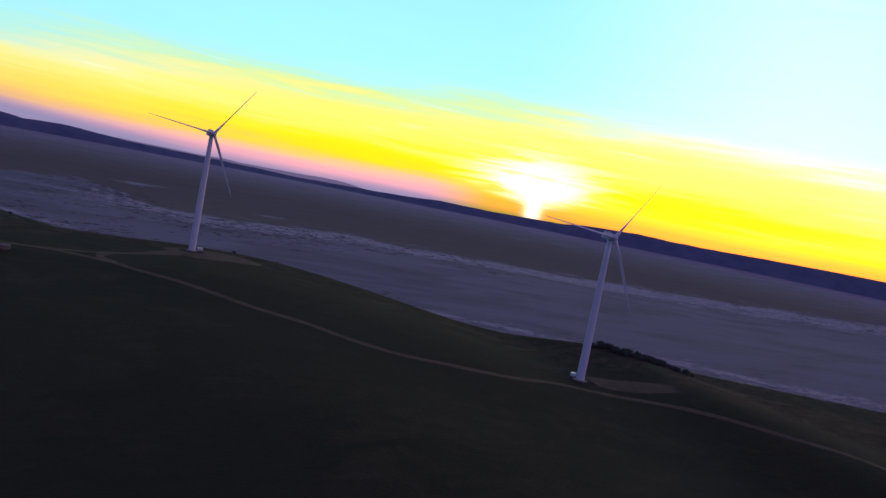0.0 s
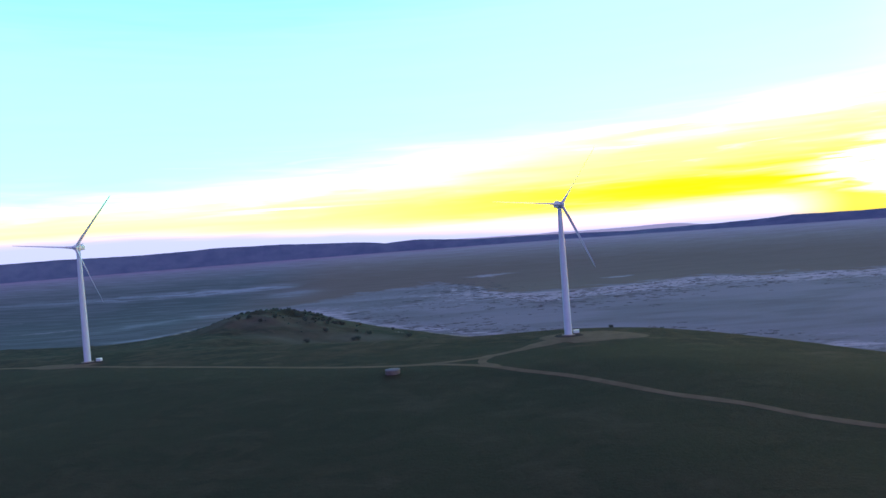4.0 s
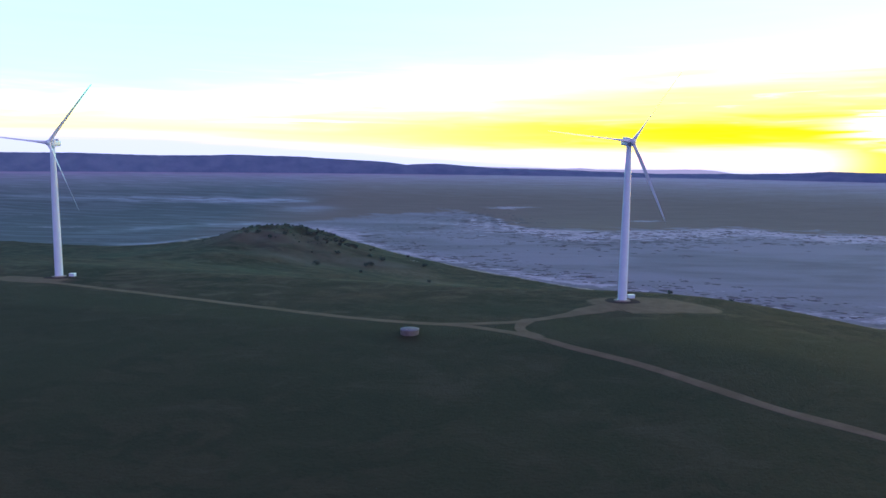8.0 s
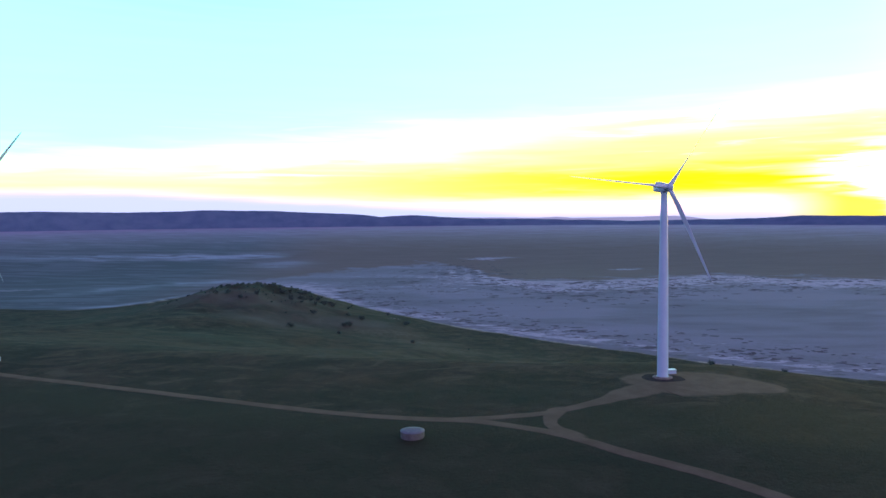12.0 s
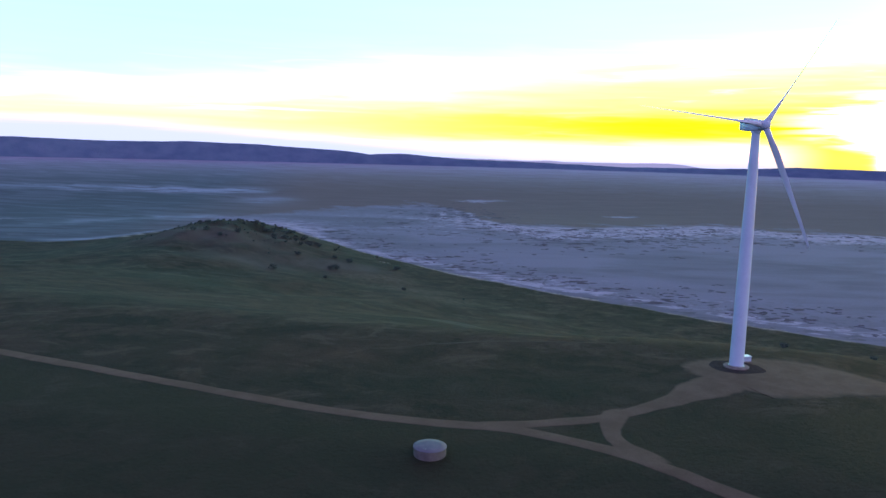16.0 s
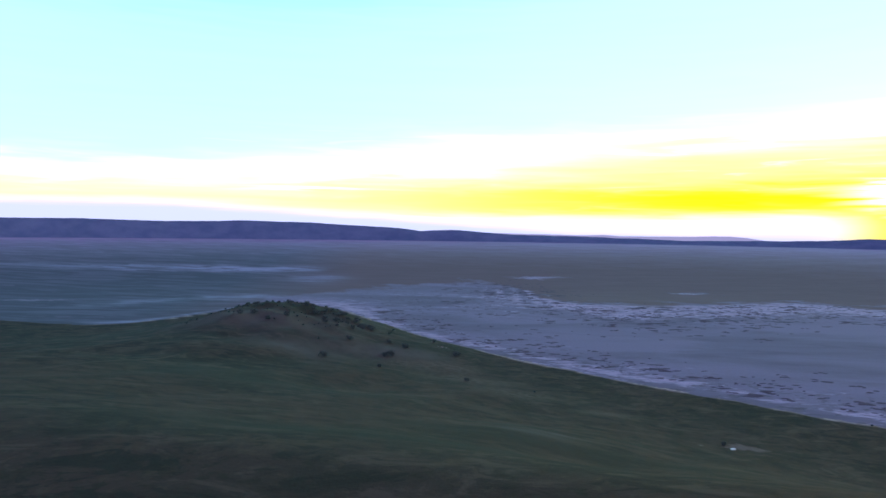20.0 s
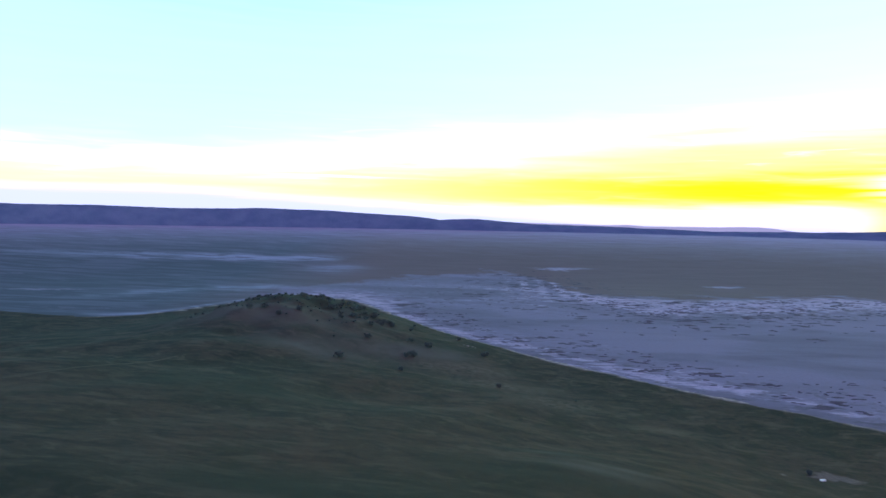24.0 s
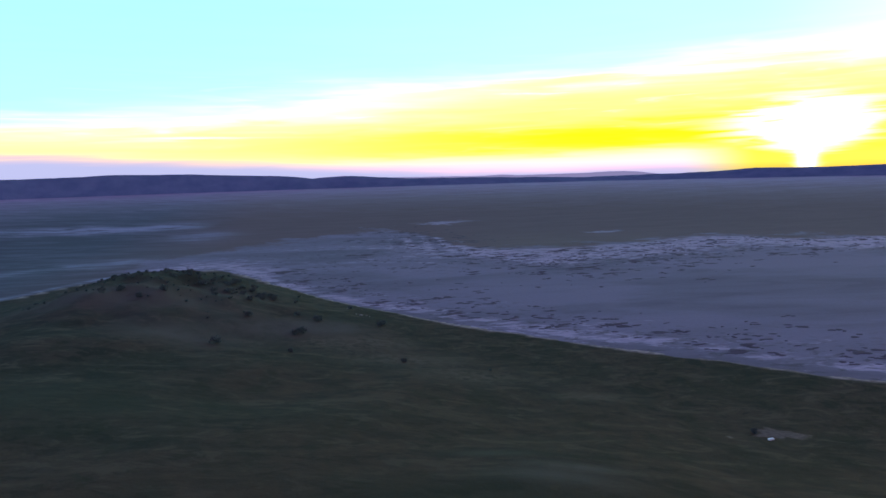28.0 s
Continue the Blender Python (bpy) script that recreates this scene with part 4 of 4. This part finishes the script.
track("path_slope", [(-445, 345), (-431, 434), (-422, 563)], 3.0, FAINT, "faint old vehicle line in the grass", 0.0, 33, True)


# ---- trees and bushes ----
def tree_mesh(seed, h, w):
    """Trunk with limbs, and a crown of many small clumps."""
    r = random.Random(seed)
    root = new("gum_tree")
    bm = bmesh.new()

    def limb(a, b, ra, rb):
        a, b = Vector(a), Vector(b)
        q = (b - a).to_track_quat("Z", "Y").to_matrix().to_4x4()
        bmesh.ops.create_cone(bm, cap_ends=False, segments=7, radius1=ra, radius2=rb, depth=(b - a).length, matrix=Matrix.Translation((a + b) / 2) @ q)

    top = (r.uniform(-.3, .3), r.uniform(-.3, .3), h * 0.5)
    limb((0, 0, -0.6), top, 0.30, 0.18)
    tips = []
    for i in range(6):
        a = 2 * math.pi * i / 6 + r.uniform(-.4, .4)
        e = (math.cos(a) * w * r.uniform(.25, .42), math.sin(a) * w * r.uniform(.25, .42), h * r.uniform(.55, .85))
        limb(top if i % 2 else (0, 0, h * 0.3), e, 0.11, 0.04)
        tips.append(e)
    part("trunk", bm, BARK, root)
    bm = bmesh.new()
    lobes = [(Vector((math.cos(a) * w * r.uniform(.12, .30), math.sin(a) * w * r.uniform(.12, .30), h * r.uniform(.26, .66))), w * r.uniform(.14, .24)) for a in (2 * math.pi * (k + r.random() * .7) / 7 for k in range(7))]
    for i in range(46):
        o, q = lobes[i % 7]
        c = o + Vector((r.gauss(0, q * .62), r.gauss(0, q * .62), r.gauss(0, q * .5)))
        s = w * r.uniform(.05, .11)
        made = bmesh.ops.create_icosphere(bm, subdivisions=1, radius=s, matrix=Matrix.Translation(c) @ Euler((r.random() * 6, r.random() * 6, 0)).to_matrix().to_4x4() @ Matrix.Diagonal((1.2, 1, .7, 1)))
        for v in made["verts"]:
            v.co += Vector((r.gauss(0, s * .22), r.gauss(0, s * .22), r.gauss(0, s * .18)))
    for i in range(420):
        o, q = lobes[r.randrange(7)]
        c = o + Vector((r.gauss(0, q * .85), r.gauss(0, q * .85), r.gauss(0, q * .7)))
        u, v = Vector((r.gauss(0, 1), r.gauss(0, 1), r.gauss(0, .6))).normalized(), Vector((r.gauss(0, 1), r.gauss(0, 1), r.gauss(0, 1))).normalized()
        k = r.uniform(.20, .42)
        bm.faces.new([bm.verts.new(c + d) for d in (u * k, v * k * .6, u * -k, v * -k * .6)])
    part("crown", bm, LEAF, root)
    return root


def bush_mesh(seed, h, w):
    r = random.Random(seed)
    root = new("bush")
    bm = bmesh.new()
    for i in range(5):
        a = r.random() * 6.28
        e = Vector((math.cos(a) * w * .25, math.sin(a) * w * .25, h * .6))
        q = e.to_track_quat("Z", "Y").to_matrix().to_4x4()
        bmesh.ops.create_cone(bm, cap_ends=False, segments=5, radius1=.09, radius2=.03, depth=e.length + .5, matrix=Matrix.Translation(e / 2) @ q)
    part("stem", bm, BARK, root)
    bm = bmesh.new()
    for i in range(16):
        a, k = r.random() * 6.28, math.sqrt(r.random()) * w * .36
        c = Vector((math.cos(a) * k, math.sin(a) * k, h * r.uniform(.25, .8)))
        s = w * r.uniform(.10, .19)
        made = bmesh.ops.create_icosphere(bm, subdivisions=1, radius=s, matrix=Matrix.Translation(c) @ Matrix.Diagonal((1.1, 1, .75, 1)))
        for v in made["verts"]:
            v.co += Vector((r.gauss(0, s * .22), r.gauss(0, s * .22), r.gauss(0, s * .2)))
    for i in range(180):
        a, k = r.random() * 6.28, math.sqrt(r.random()) * w * .5
        c = Vector((math.cos(a) * k, math.sin(a) * k, h * r.uniform(.15, 1.0)))
        u, v = Vector((r.gauss(0, 1), r.gauss(0, 1), r.gauss(0, .6))).normalized(), Vector((r.gauss(0, 1), r.gauss(0, 1), r.gauss(0, 1))).normalized()
        q = r.uniform(.15, .35)
        bm.faces.new([bm.verts.new(c + d) for d in (u * q, v * q * .6, u * -q, v * -q * .6)])
    part("foliage", bm, LEAF, root)
    return root


KINDS = {}


def plant(kind, seed, x, y, size, label, group=""):
    """A tree or bush at a spot; meshes are shared by kind and seed."""
    m = pose(x, y, ground_at(x, y), 0, 0, (x * 37 + y * 17) % 360) @ Matrix.Scale(size, 4)
    key = (kind, seed)
    if key not in KINDS:
        ob = KINDS[key] = tree_mesh(seed, 5.6, 8.0) if kind == "tree" else bush_mesh(seed, 3.2, 4.6)
        ob.matrix_basis = m
    else:
        src = KINDS[key]
        keep = src.scale.copy()
        src.scale = (1, 1, 1)
        ob = copy_thing(src, m)
        src.scale = keep
    return tagged(ob, label, kind, group)


rnd = random.Random(11)
KNOLL = "small dark gum tree on the knoll"
CLUSTER = [(-347, 893), (-330, 900), (-366, 924), (-336, 1000), (-311, 953), (-294, 928), (-288, 942), (-301, 873), (-388, 834), (-433, 832), (-447, 816), (-407, 811), (-470, 960), (-431, 1010), (-402, 1008), (-390, 1005)]
for i, (x, y) in enumerate(CLUSTER):
    plant("tree", 1 + i % 4, x, y, rnd.uniform(1.0, 1.35), KNOLL, "trees on the knoll")
for i in range(48):
    # a fringe along the top, and a thicket down the flank towards the water
    if i % 2:
        x = rnd.uniform(-540, -330)
        y, s = 975 + 0.10 * (x + 430) + rnd.gauss(0, 26), rnd.uniform(0.4, 0.7)
    else:
        x, y, s = -316 + rnd.gauss(0, 24), 930 + rnd.gauss(0, 34), rnd.uniform(0.55, 1.0)
    plant("tree", 1 + i % 4, x, y, s, KNOLL, "trees on the knoll")
for i in range(150):
    # scrub along the brow, and thinner down the face
    x = rnd.uniform(-535, -320)
    y = 965 + rnd.gauss(0, 26) if i % 2 else 890 + rnd.gauss(0, 42)
    plant("bush", 1 + i % 3, x, y, rnd.uniform(0.5, 1.1) if i % 2 else rnd.uniform(0.35, 0.9), "low dark shrub on the side of the knoll", "shrubs by the knoll")
LONE = [(-291, 795, 1.15), (-303, 685, 1.3), (-232, 755, 1.4), (-239, 749, 1.1), (-219, 812, 1.4), (-243, 830, 1.0), (-150, 820, 1.35), (-234, 667, 0.75), (-133, 645, 0.8), (-187, 925, 0.9)]
for i, (x, y, s) in enumerate(LONE):
    plant("tree", 1 + i % 4, x, y, s, "lone dark gum tree on the open slope", "trees on the slope")
plant("tree", 2, 79, 440, 0.62, "dark tree beside the trampled ground")
for i in range(46):
    x = 246 + 40 * rnd.random() + rnd.gauss(0, 4)
    plant("tree", 1 + i % 4, x, float(CREST(x)) + rnd.gauss(-2, 6), rnd.uniform(0.4, 0.75), "dark gum tree in a belt on the ridge edge", "trees on the ridge edge")
for i in range(50):
    x = 246 + 40 * rnd.random() + rnd.gauss(0, 3)
    plant("bush", 1 + i % 3, x, float(CREST(x)) + rnd.gauss(-4, 5), rnd.uniform(0.5, 0.95), "low dark shrub in a belt on the ridge edge", "shrubs on the ridge edge")
for i, (x, y) in enumerate([(34, 36), (66, 30), (-60, 620), (252, 545)]):
    plant("bush", 1 + i % 3, x, y, rnd.uniform(0.5, 0.75), "low dark shrub on the grassy slope", "shrubs on the slope")


# ---- pale rocks by the shore ----
def rock(seed, w, d, h):
    r = random.Random(seed)
    bm = bmesh.new()
    bmesh.ops.create_icosphere(bm, subdivisions=2, radius=0.5, matrix=Matrix.Diagonal((w, d, h, 1)))
    for v in bm.verts:
        k = 1 + 0.22 * math.sin(5 * v.co.x / w + seed) + 0.16 * math.sin(7 * v.co.y / d + 2 * seed) + r.uniform(-0.09, 0.09)
        v.co = Vector((v.co.x * k, v.co.y * k, max(-0.3 * h, v.co.z * k)))
    ob = part("rock", bm, SAND_ROCK)
    return tagged(ob, "pale weathered rock lying in the grass", "rock", "rocks by the shore")


for i, (x, y, w) in enumerate([(-173, 878, 4.6), (-167, 880, 3.0), (-179, 884, 2.6), (-163, 874, 2.0), (-190, 930, 3.2)]):
    rock(i + 3, w, w * 0.7, w * 0.45).matrix_basis = pose(x, y, ground_at(x, y) + 0.1 * w, 0, 0, 37 * i)
